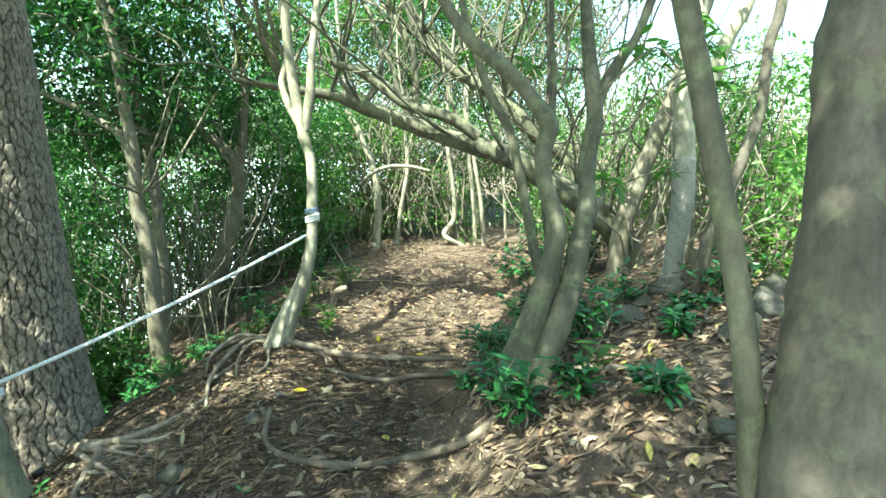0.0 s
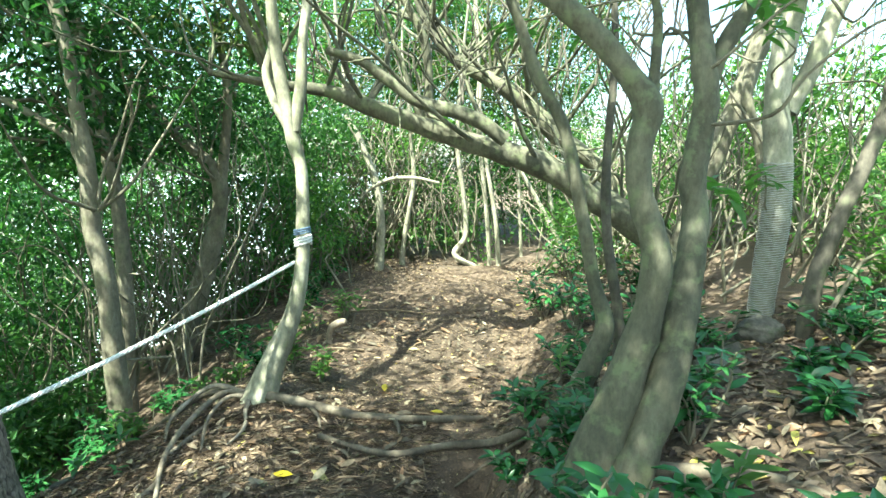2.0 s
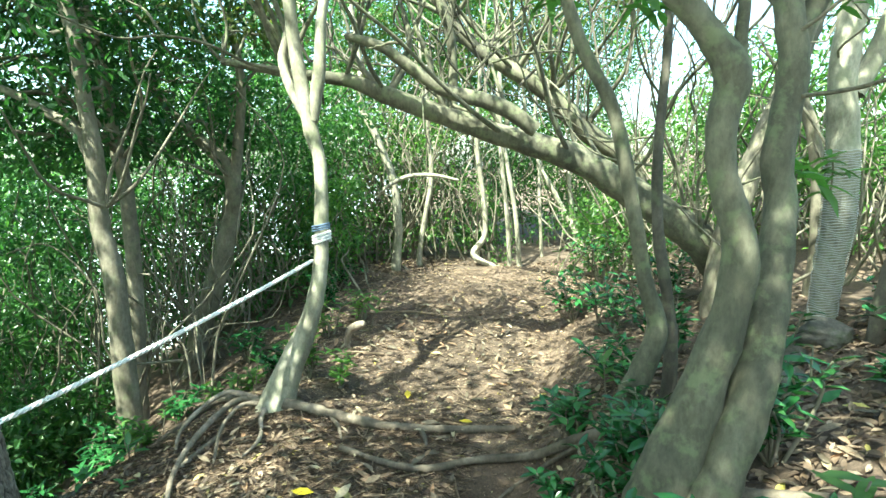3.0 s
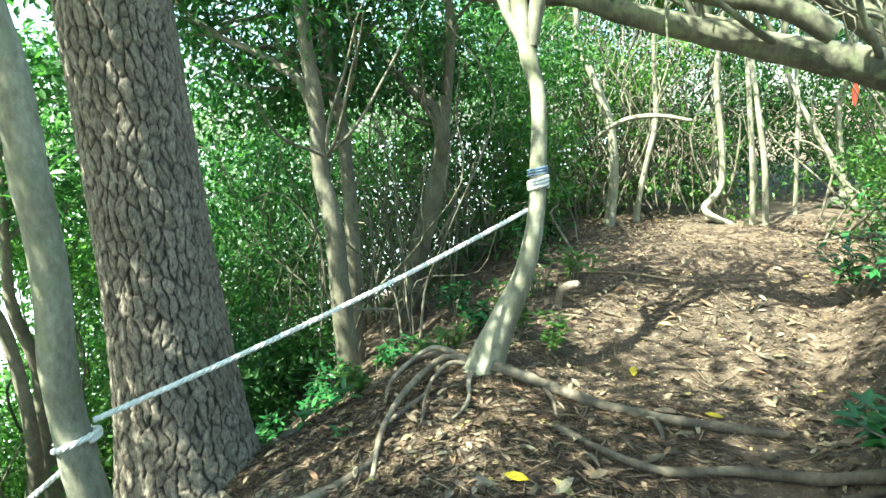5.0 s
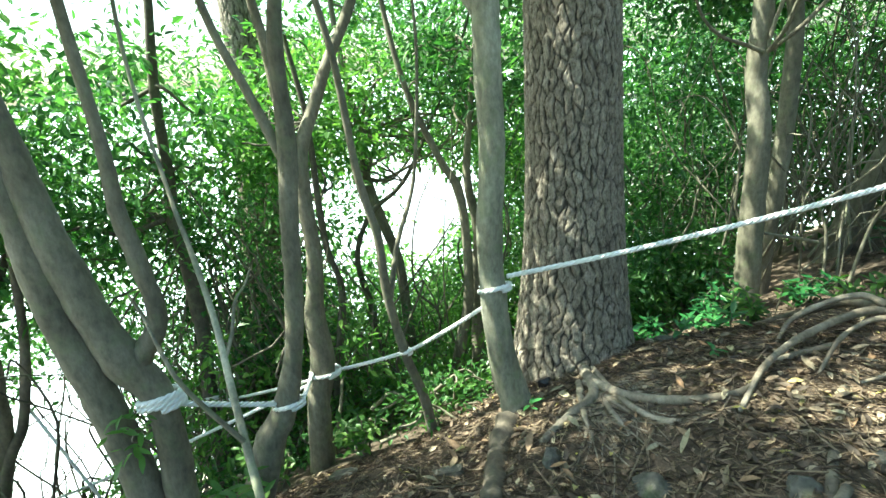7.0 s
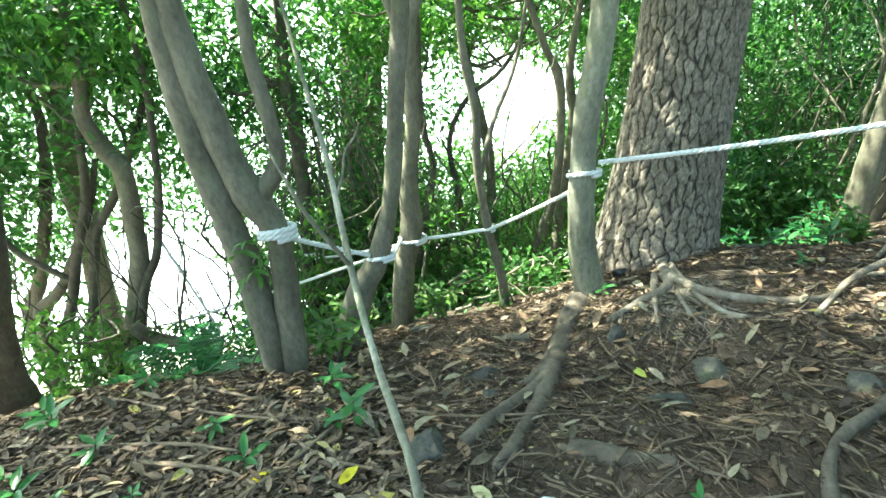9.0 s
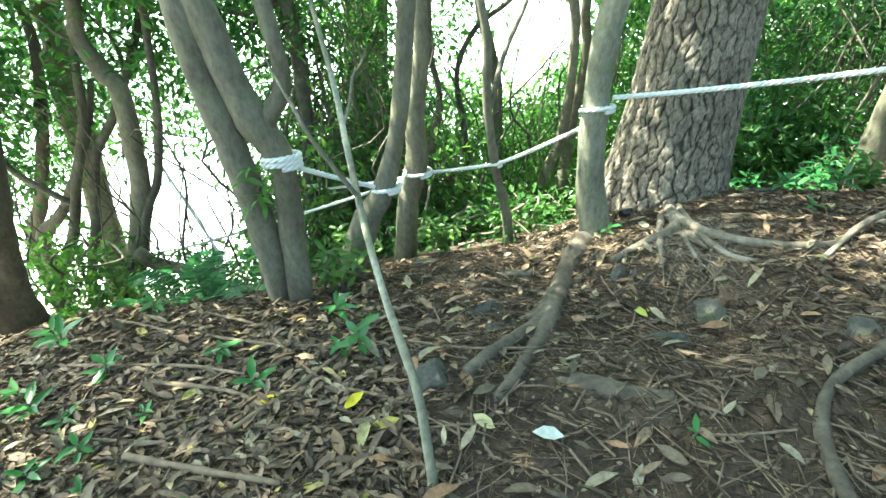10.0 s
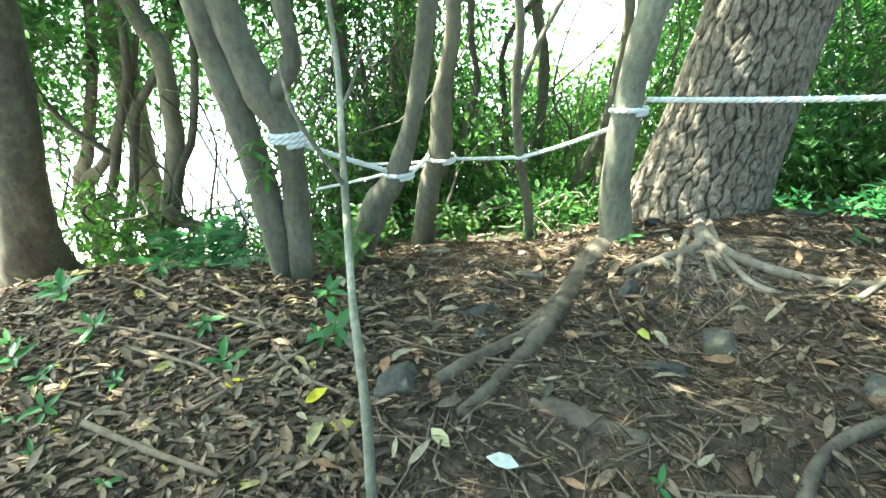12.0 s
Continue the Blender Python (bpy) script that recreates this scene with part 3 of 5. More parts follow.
tree("slope_tree", "thin bending tree with a white rope tie below the pine", [[(-3.15, 2.72, -0.90, 0.036), (-3.15, 2.68, -0.62, 0.032), (-3.15, 2.60, -0.32, 0.028), (-3.15, 2.53, 0.10, 0.027), (-3.16, 2.52, 0.46, 0.025), (-3.18, 2.46, 0.80, 0.022)], [(-3.15, 2.54, 0.05, 0.017), (-3.25, 2.66, 0.35, 0.015), (-3.3, 2.80, 0.62, 0.012), (-3.3, 2.86, 0.9, 0.010)]], BARK_GREY, [((-3.4, 2.6, 2.9), (0.6, 0.6, 0.4), 10)], LEAF_MID, top=2.6)
lefts = []
for nm, lab, st, bk, cr, lf in (
    ("shore_tree", "leaning grey tree against the bright shore", [[(-5.99, -0.84, -2.41, 0.160), (-5.95, -0.71, -1.50, 0.123), (-5.94, -0.64, -0.98, 0.129), (-5.92, -0.58, -0.41, 0.132), (-5.90, -0.50, 0.06, 0.115), (-5.88, -0.44, 0.65, 0.103), (-5.88, -0.41, 1.14, 0.079)]], BARK_GREY, [((-6.3, -0.9, 1.3), (1.5, 1.5, 1.0), 70)], LEAF_MID),
    ("shore_tree", "crooked pale-barked tree over the shore path", [[(-4.78, -0.39, -2.10, 0.106), (-4.71, -0.11, -1.49, 0.089), (-4.65, 0.10, -0.93, 0.079), (-4.63, 0.18, -0.53, 0.070), (-4.62, 0.23, -0.07, 0.071), (-4.64, 0.16, 0.08, 0.069), (-4.65, 0.09, 0.30, 0.055), (-4.64, 0.14, 0.56, 0.046), (-4.63, 0.20, 0.96, 0.036)], [(-4.15, 0.57, -1.70, 0.038), (-4.16, 0.56, -1.52, 0.037), (-4.20, 0.38, -1.42, 0.046), (-4.27, 0.14, -1.35, 0.050), (-4.29, 0.04, -1.24, 0.054)]], BARK_GREY, [((-5.0, 0.2, 1.3), (1.0, 1.0, 0.8), 40)], LEAF_LIGHT),
    ("shore_tree", "thin dark crooked tree by the shore path", [[(-5.70, -1.37, -1.90, 0.069), (-5.63, -1.10, -1.37, 0.060), (-5.55, -0.78, -0.67, 0.051), (-5.48, -0.52, 0.07, 0.042), (-5.47, -0.49, 0.51, 0.031)], [(-5.33, -1.12, -2.26, 0.057), (-5.32, -1.06, -1.57, 0.064), (-5.24, -0.76, -1.27, 0.046), (-5.12, -0.29, -0.57, 0.033), (-5.06, -0.07, -0.09, 0.022)]], BARK_DARK, [((-5.6, -1.5, 0.9), (1.0, 1.0, 0.8), 40)], LEAF_LIGHT),
    ("shore_tree", "thin forked stem against the bright shore", [[(-5.00, -0.72, -2.00, 0.050), (-5.00, -0.47, -1.38, 0.046), (-5.00, -0.25, -0.72, 0.041), (-5.00, -0.03, -0.43, 0.036), (-5.00, 0.20, -0.07, 0.032)], [(-4.60, -0.14, -1.72, 0.042), (-4.60, 0.12, -1.05, 0.038), (-4.60, 0.27, -0.80, 0.034), (-4.60, 0.41, -0.35, 0.031), (-4.60, 0.49, 0.04, 0.027)]], BARK_DARK, [((-5.2, -0.1, 1.3), (0.8, 0.7, 0.5), 16)], LEAF_LIGHT),
    ("shore_tree", "crooked dark stem leaning to the shore", [[(-5.00, -1.03, -2.05, 0.050), (-5.00, -0.65, -1.37, 0.046), (-5.00, -0.45, -0.89, 0.041), (-5.00, -0.22, -0.39, 0.036), (-5.00, -0.12, 0.02, 0.032)], [(-5.0, -0.55, -1.1, 0.03), (-5.1, -0.9, -0.8, 0.026), (-5.1, -1.0, -0.4, 0.02), (-5.15, -0.9, 0.0, 0.016)]], BARK_DARK, [((-5.3, -0.6, 1.2), (0.8, 0.7, 0.5), 16)], LEAF_LIGHT),
    ("dark_tree", "thick dark trunk at the edge of the slope", [[(-3.64, -0.67, -1.28, 0.240), (-3.62, -0.55, -0.80, 0.166), (-3.59, -0.36, -0.27, 0.134), (-3.57, -0.19, 0.24, 0.106), (-3.56, -0.11, 0.52, 0.094), (-3.55, -0.05, 0.82, 0.080)]], BARK_DARK, [((-3.8, -0.9, 2.9), (1.2, 1.2, 0.7), 40)], LEAF_DARK),
    ("slope_tree", "thin tree with a rope tie on the lower slope", [[(-5.52, 3.69, -2.66, 0.086), (-5.55, 3.58, -2.07, 0.068), (-5.57, 3.52, -1.54, 0.059), (-5.58, 3.49, -0.67, 0.054), (-5.61, 3.36, -0.14, 0.057), (-5.63, 3.27, 0.29, 0.049), (-5.64, 3.26, 0.73, 0.037)]], BARK_GREY, [((-5.9, 3.3, 1.2), (1.0, 1.0, 0.8), 40), ((-6.4, 4.6, 0.9), (0.8, 0.8, 0.7), 30)], LEAF_LIGHT),
    ("slope_tree", "thin bent tree on the slope below the pine", [[(-4.39, 3.35, -1.87, 0.073), (-4.36, 3.44, -1.57, 0.060), (-4.34, 3.54, -1.09, 0.052), (-4.31, 3.64, -0.65, 0.045), (-4.31, 3.66, -0.06, 0.037), (-4.32, 3.62, 0.34, 0.040), (-4.35, 3.50, 0.59, 0.030)], [(-4.54, 3.73, -1.87, 0.059), (-4.52, 3.80, -1.41, 0.062), (-4.51, 3.83, -0.64, 0.047), (-4.50, 3.88, -0.13, 0.044), (-4.52, 3.82, 0.33, 0.037), (-4.51, 3.86, 0.78, 0.026)]], BARK_GREY, [((-4.7, 4.2, 1.6), (0.9, 0.9, 0.8), 60)], LEAF_MID),
    ("slope_tree", "thin dark tree on the lower slope", [[(-5.36, 3.05, -2.40, 0.040), (-5.35, 3.10, -1.72, 0.038), (-5.36, 3.07, -1.04, 0.036), (-5.38, 2.99, -0.44, 0.028), (-5.33, 3.16, -0.01, 0.027), (-5.24, 3.51, 0.28, 0.021)], [(-4.44, 2.35, -1.66, 0.043), (-4.42, 2.41, -1.11, 0.040), (-4.40, 2.50, -0.68, 0.034), (-4.38, 2.56, -0.28, 0.027), (-4.40, 2.50, 0.04, 0.026), (-4.40, 2.49, 0.41, 0.025)]], BARK_DARK, [((-5.3, 2.6, 1.0), (0.9, 0.9, 0.6), 50)], LEAF_LIGHT),
    ("slope_tree", "grey tree in the thicket behind the twin tree", [[(-4.79, 1.43, -1.69, 0.082), (-4.79, 1.44, -1.13, 0.062), (-4.77, 1.50, -0.58, 0.053), (-4.77, 1.52, -0.19, 0.060), (-4.77, 1.52, 0.18, 0.062), (-4.77, 1.50, 0.43, 0.051), (-4.76, 1.54, 0.74, 0.041)]], BARK_DARK, [((-5.2, 1.3, 0.8), (0.9, 0.9, 0.8), 40)], LEAF_MID),
    ("left_tree", "twin slender trees with pale lit bark under dark leaves", [[(-2.96, 5.40, -0.65, 0.104), (-2.97, 5.40, 0.06, 0.083), (-2.99, 5.40, 0.72, 0.077), (-3.05, 5.40, 1.04, 0.072), (-3.04, 5.40, 1.53, 0.066), (-3.07, 5.40, 1.96, 0.056), (-3.12, 5.40, 2.54, 0.051), (-3.23, 5.40, 3.10, 0.042)], [(-3.04, 5.40, 1.53, 0.049), (-3.16, 5.40, 1.79, 0.044), (-3.36, 5.40, 1.92, 0.035), (-3.61, 5.40, 2.07, 0.030), (-3.93, 5.41, 2.21, 0.022)]], BARK_GREY, [((-3.7, 5.6, 2.5), (1.3, 1.0, 0.9), 90), ((-3.4, 6.0, 3.5), (1.1, 1.1, 0.6), 44)], LEAF_DARK),
    ("left_tree", "slender tree beside its twin on the slope", [[(-3.18, 5.90, -0.57, 0.073), (-3.12, 5.90, 0.42, 0.066), (-3.12, 5.90, 1.29, 0.060), (-3.19, 5.90, 1.77, 0.054), (-3.24, 5.90, 2.34, 0.048), (-3.36, 5.90, 2.89, 0.042), (-3.43, 5.90, 3.37, 0.033)]], BARK_GREY, [((-3.9, 6.3, 2.4), (1.3, 1.0, 1.0), 80)], LEAF_MID),
    ("left_tree", "forked leaning tree under heavy dark foliage", [[(-3.17, 6.80, -0.86, 0.124), (-2.98, 6.80, -0.16, 0.110), (-2.73, 6.80, 0.52, 0.102), (-2.56, 6.80, 1.12, 0.083), (-2.57, 6.80, 1.47, 0.076), (-2.79, 6.80, 1.73, 0.064), (-3.01, 6.80, 1.93, 0.046)], [(-2.56, 6.80, 1.24, 0.065), (-2.46, 6.80, 1.82, 0.052), (-2.40, 6.79, 2.38, 0.046), (-2.48, 6.80, 2.98, 0.034)]], BARK_GREY, [((-3.2, 7.2, 2.5), (1.3, 1.0, 0.9), 80), ((-2.6, 6.9, 3.3), (0.9, 0.9, 0.6), 30)], LEAF_DARK),
):
    made_tree = tree(nm, lab, st, bk, cr, lf, top=2.6, carry=(0, 1) if "shore path" not in lab else (0,))
    if nm == "left_tree":
        lefts.append(made_tree)
tree("leaning_tree", "slim pale tree leaning over the path bank", [[(0.59, 3.80, 0.35, 0.065), (0.71, 3.80, 0.67, 0.052), (0.64, 3.80, 0.95, 0.037), (0.55, 3.80, 1.38, 0.036), (0.46, 3.80, 1.74, 0.033), (0.32, 3.80, 2.00, 0.030), (0.22, 3.80, 2.26, 0.027), (0.15, 3.80, 2.46, 0.024)]], BARK_OLIVE, [((0.0, 4.3, 4.2), (1.1, 1.1, 0.5), 36)], LEAF_OLIVE, top=3.9)
tree("dark_sapling", "thin dark sapling in the bank", [[(0.84, 3.95, 0.64, 0.034), (0.75, 3.95, 1.16, 0.030), (0.73, 3.95, 1.58, 0.026), (0.75, 3.95, 2.03, 0.023), (0.74, 3.95, 2.35, 0.020)]], BARK_DARK, None, top=3.6, sides=8, cat="sapling")
bank_tree = tree("bank_tree", "big twin-trunked grey-green tree on the bank by the path", [[(0.41, 2.92, 0.35, 0.112), (0.50, 2.92, 0.67, 0.080), (0.58, 2.91, 0.96, 0.062), (0.61, 2.90, 1.22, 0.049), (0.54, 2.90, 1.44, 0.043), (0.53, 2.90, 1.61, 0.046), (0.55, 2.90, 1.74, 0.051), (0.47, 2.90, 1.87, 0.041), (0.36, 2.90, 1.99, 0.039), (0.24, 2.90, 2.09, 0.037), (0.08, 2.90, 2.24, 0.031)], [(0.56, 2.90, 1.75, 0.024), (0.57, 2.90, 1.91, 0.018), (0.57, 2.90, 2.04, 0.017), (0.55, 2.90, 2.21, 0.014)], [(0.46, 2.84, 0.22, 0.082), (0.55, 2.84, 0.45, 0.074), (0.65, 2.87, 0.72, 0.067), (0.74, 2.95, 1.02, 0.058), (0.81, 3.05, 1.35, 0.051), (0.80, 3.07, 1.52, 0.049), (0.84, 3.09, 1.76, 0.044), (0.83, 3.11, 1.95, 0.046), (0.81, 3.13, 2.11, 0.040), (0.79, 3.15, 2.34, 0.034)], [(0.85, 3.10, 1.86, 0.034), (0.90, 3.12, 1.97, 0.034), (0.98, 3.13, 2.11, 0.032), (1.09, 3.15, 2.29, 0.026)]], BARK_OLIVE,
     [((-0.2, 2.6, 4.0), (1.2, 1.2, 0.5), 36), ((0.8, 3.6, 4.2), (1.0, 1.0, 0.5), 24)], LEAF_MID, top=3.9, sides=16, rough=0.08)
wrapped = tree("wrapped_tree", "tree with its lower trunk wrapped in grey netting", [[(1.88, 4.35, 0.71, 0.070), (1.92, 4.35, 1.18, 0.082), (1.91, 4.35, 1.58, 0.080), (1.87, 4.35, 1.91, 0.076), (1.88, 4.35, 2.22, 0.068), (1.93, 4.35, 2.47, 0.061), (1.95, 4.35, 2.83, 0.051)], [(1.94, 4.35, 1.87, 0.056), (2.06, 4.35, 2.13, 0.056), (2.18, 4.35, 2.47, 0.051), (2.31, 4.35, 2.74, 0.041)]], BARK_PALE, [((1.7, 4.9, 4.3), (1.0, 1.0, 0.6), 18)], LEAF_LIGHT, top=4.0)
tree("bank_sapling", "thin crooked tree by the wrapped trunk", [[(2.35, 5.20, 0.29, 0.057), (2.38, 5.20, 0.96, 0.052), (2.29, 5.20, 1.68, 0.046), (2.16, 5.20, 2.01, 0.042), (2.18, 5.20, 2.37, 0.041), (2.33, 5.20, 2.72, 0.041)]], BARK_GREY, [((2.0, 5.6, 3.7), (0.8, 0.8, 0.5), 14)], LEAF_LIGHT, top=3.8)
tree("bank_sapling", "curved grey tree leaning to the light", [[(1.92, 4.00, 0.44, 0.048), (1.96, 4.00, 0.86, 0.046), (2.06, 4.00, 1.23, 0.043), (2.19, 4.00, 1.59, 0.042), (2.28, 4.00, 1.94, 0.040), (2.29, 4.00, 2.35, 0.036), (2.34, 4.00, 2.54, 0.038), (2.35, 4.00, 2.74, 0.034)]], BARK_DARK, [((2.4, 4.2, 3.6), (0.6, 0.6, 0.5), 8)], LEAF_LIGHT, top=3.8)
tree("bank_sapling", "dark leaning trunk behind the bank", [[(1.78, 5.40, 0.74, 0.093), (1.87, 5.40, 1.12, 0.092), (2.02, 5.40, 1.61, 0.085), (2.16, 5.40, 1.97, 0.079), (2.29, 5.40, 2.38, 0.078), (2.42, 5.40, 2.87, 0.077), (2.52, 5.40, 3.30, 0.066)]], BARK_GREY, [((2.2, 6.2, 4.4), (1.0, 1.0, 0.6), 16)], LEAF_LIGHT, top=4.2)
ARCH_LOW = [(1.98, 5.70, 0.55, 0.150), (1.72, 5.62, 0.88, 0.138), (1.39, 5.60, 1.12, 0.131), (1.04, 5.60, 1.35, 0.124), (0.65, 5.60, 1.57, 0.107), (0.14, 5.60, 1.73, 0.088), (-0.33, 5.61, 1.89, 0.080), (-0.80, 5.61, 2.06, 0.068), (-1.13, 5.61, 2.18, 0.053), (-1.59, 5.61, 2.24, 0.037), (-2.09, 5.61, 2.33, 0.028)]
arch_a = tree("arching_tree", "long trunk arching low across the path", [ARCH_LOW, [(0.34, 5.35, 1.76, 0.055), (0.07, 5.35, 1.94, 0.060), (-0.32, 5.36, 2.05, 0.050), (-0.59, 5.36, 2.22, 0.045), (-0.80, 5.36, 2.37, 0.040), (-1.06, 5.36, 2.45, 0.029)], [(-0.29, 5.77, 1.89, 0.045), (-0.28, 5.77, 2.33, 0.038), (-0.33, 5.77, 2.65, 0.038), (-0.50, 5.77, 2.97, 0.032)]], BARK_OLIVE, [((-0.7, 5.6, 3.6), (1.2, 0.7, 0.35), 18), ((-2.2, 6.2, 3.2), (0.9, 0.8, 0.6), 14)], LEAF_OLIVE, top=2.0, carry=(2,))
arch_b = tree("arching_tree", "second arching trunk rising over the path", [[(1.80, 7.40, 1.33, 0.098), (1.19, 7.40, 1.90, 0.116), (0.80, 7.40, 2.28, 0.109), (0.41, 7.40, 2.53, 0.089), (0.03, 7.41, 2.74, 0.069), (-0.28, 7.41, 3.07, 0.056), (-0.47, 7.41, 3.49, 0.043)]], BARK_OLIVE, [((-0.6, 7.6, 4.2), (1.2, 0.9, 0.4), 5), ((1.6, 7.9, 3.8), (1.0, 0.8, 0.5), 12)], LEAF_OLIVE, top=3.6)
for nm, lab, st in (
    ("thicket_stem", "crooked sunlit stem at the back of the clearing", [[(-1.12, 8.90, -0.08, 0.108), (-1.07, 8.90, 0.72, 0.090), (-1.13, 8.90, 1.33, 0.081), (-1.34, 8.90, 1.92, 0.072), (-1.53, 8.90, 2.31, 0.071), (-1.55, 8.90, 2.92, 0.047)], [(-1.32, 8.60, 1.11, 0.031), (-1.16, 8.60, 1.26, 0.039), (-0.88, 8.60, 1.39, 0.043), (-0.53, 8.60, 1.40, 0.039), (-0.21, 8.60, 1.33, 0.031)]]),
    ("thicket_stem", "pale stem sweeping up from a bent foot", [[(0.57, 9.30, -0.04, 0.061), (0.21, 9.30, 0.07, 0.069), (0.02, 9.30, 0.23, 0.069), (0.19, 9.30, 0.50, 0.060), (0.17, 9.30, 1.02, 0.055), (0.07, 9.30, 1.86, 0.050), (0.11, 9.30, 2.75, 0.041)]]),
    ("thicket_stem", "straight pale stem beside the path", [[(0.57, 9.30, -0.06, 0.052), (0.53, 9.30, 0.68, 0.051), (0.44, 9.30, 1.53, 0.046), (0.36, 9.30, 2.35, 0.037)]]),
    ("thicket_stem", "pale leaning stem beside the path", [[(0.72, 9.30, -0.07, 0.057), (0.65, 9.30, 0.76, 0.051), (0.52, 9.30, 1.53, 0.046), (0.41, 9.30, 2.19, 0.038)]]),
    ("thicket_stem", "very thin pale stem in the thicket", [[(1.19, 10.20, 0.08, 0.043), (1.15, 10.20, 0.77, 0.043), (1.11, 10.20, 1.53, 0.038)]]),
    ("thicket_stem", "leaning pale stem at the turn of the path", [[(2.00, 10.80, 0.11, 0.072), (1.65, 10.80, 0.77, 0.071), (1.39, 10.80, 1.23, 0.065), (1.23, 10.80, 1.53, 0.055)]]),
    ("thicket_stem", "stem among others at the turn of the path", [[(2.05, 11.50, 0.23, 0.087), (1.95, 11.50, 0.77, 0.076), (1.88, 11.50, 1.42, 0.064), (1.97, 11.50, 2.05, 0.053)]]),
    ("thicket_stem", "dull stem in front of the thicket", [[(-0.79, 9.30, 0.25, 0.060), (-0.69, 9.30, 0.85, 0.051), (-0.60, 9.30, 1.36, 0.051), (-0.64, 9.30, 1.94, 0.038)]]),
):
    st = [[(x, y, z, r * 0.68) for x, y, z, r in stem] for stem in st]
    tree(nm, lab, st, BARK_PALE, None, top=3.6, sides=8, carry=(0,), group="thicket stems", cat="tree stem")
pole = tree("near_sapling", "bare grey pole of a young tree by the path", [[(0.62, 0.62, 0.15, 0.026)] + [(0.58, 0.89, 0.89, 0.025), (0.57, 0.93, 1.10, 0.024), (0.56, 0.98, 1.30, 0.024), (0.53, 1.02, 1.50, 0.023), (0.50, 1.06, 1.68, 0.024), (0.47, 1.09, 1.84, 0.025), (0.45, 1.12, 1.96, 0.024), (0.42, 1.16, 2.11, 0.022)]], BARK_OLIVE, None, top=3.4, cat="sapling")
# its crown is out of view, made dense for shade
tree("near_tree", "thick smooth trunk close beside the path", [[(0.70, 0.80, 0.3, 0.16)] + [(0.68, 0.84, 0.89, 0.129), (0.68, 0.87, 1.09, 0.109), (0.70, 0.92, 1.32, 0.084), (0.70, 0.95, 1.52, 0.064), (0.72, 0.98, 1.67, 0.064), (0.74, 1.00, 1.79, 0.074), (0.77, 1.02, 1.92, 0.074)]], BARK_DARK, [((0.8, 0.1, 4.1), (1.2, 1.1, 0.5), 85)], LEAF_MID, top=3.8, sides=18)


def wild_limb(parent, start, way, length, r, seed, bark):
    """A bare crooked branch wandering on from its start."""
    q, d = np.array(start, dtype=float), np.array(way, dtype=float)
    d /= np.linalg.norm(d)
    rows = []
    for k in range(7):
        rows.append((*q, r * (1 - 0.8 * k / 6) + 0.0025))
        d = d + np.array((noise.noise((seed, k * 0.6, 0)), noise.noise((seed, k * 0.6, 5)), noise.noise((seed, k * 0.6, 9)) + 0.06)) * 0.75
        d /= np.linalg.norm(d)
        q = q + d * length / 6
    mesh_ob("limb", *tube(rows, 7, 4, 0.05), bark, parent)
    return rows


for k in range(60):   # the tangle of bare branches over the path
    par = arch_a if k % 2 else arch_b
    src = ARCH_LOW if k % 2 else [(1.80, 7.40, 1.33, 0.098), (1.19, 7.40, 1.90, 0.116), (0.80, 7.40, 2.28, 0.109), (0.41, 7.40, 2.53, 0.089), (0.03, 7.41, 2.74, 0.069), (-0.28, 7.41, 3.07, 0.056), (-0.47, 7.41, 3.49, 0.043)]
    a = src[rng.integers(1, len(src) - 1)]
    rows = wild_limb(par, a[:3], (rng.uniform(-1.0, 0.6), rng.uniform(-0.9, 0.5), rng.uniform(0.15, 1.1)), rng.uniform(0.9, 2.4), rng.uniform(0.010, 0.028), k * 1.37, BARK_OLIVE)
    if k % 2:
        wild_limb(par, rows[3][:3], (rng.uniform(-1, 1), rng.uniform(-0.8, 0.4), rng.uniform(0, 1.0)), rng.uniform(0.5, 1.2), 0.009, k * 2.11, BARK_OLIVE)
for k in range(12):   # side branches of the left trees
    a = [(-2.99, 5.40, 1.2), (-3.12, 5.90, 1.6), (-2.56, 6.80, 1.4)][k % 3]
    wild_limb(lefts[k % 3], a, (rng.uniform(-1, 1), rng.uniform(-1, 0.3), rng.uniform(0.2, 0.8)), rng.uniform(0.8, 1.6), 0.014, k * 3.3, BARK_GREY)

for a, b in (((0.44, 1.12, 1.98), (0.75, 1.35, 2.6)), ((0.43, 1.15, 2.06), (0.1, 1.0, 2.7))):
    mesh_ob("twig", *tube(twig_to(a, b, 0.007, a[2]), 5, 4, 0), BARK_OLIVE, pole)


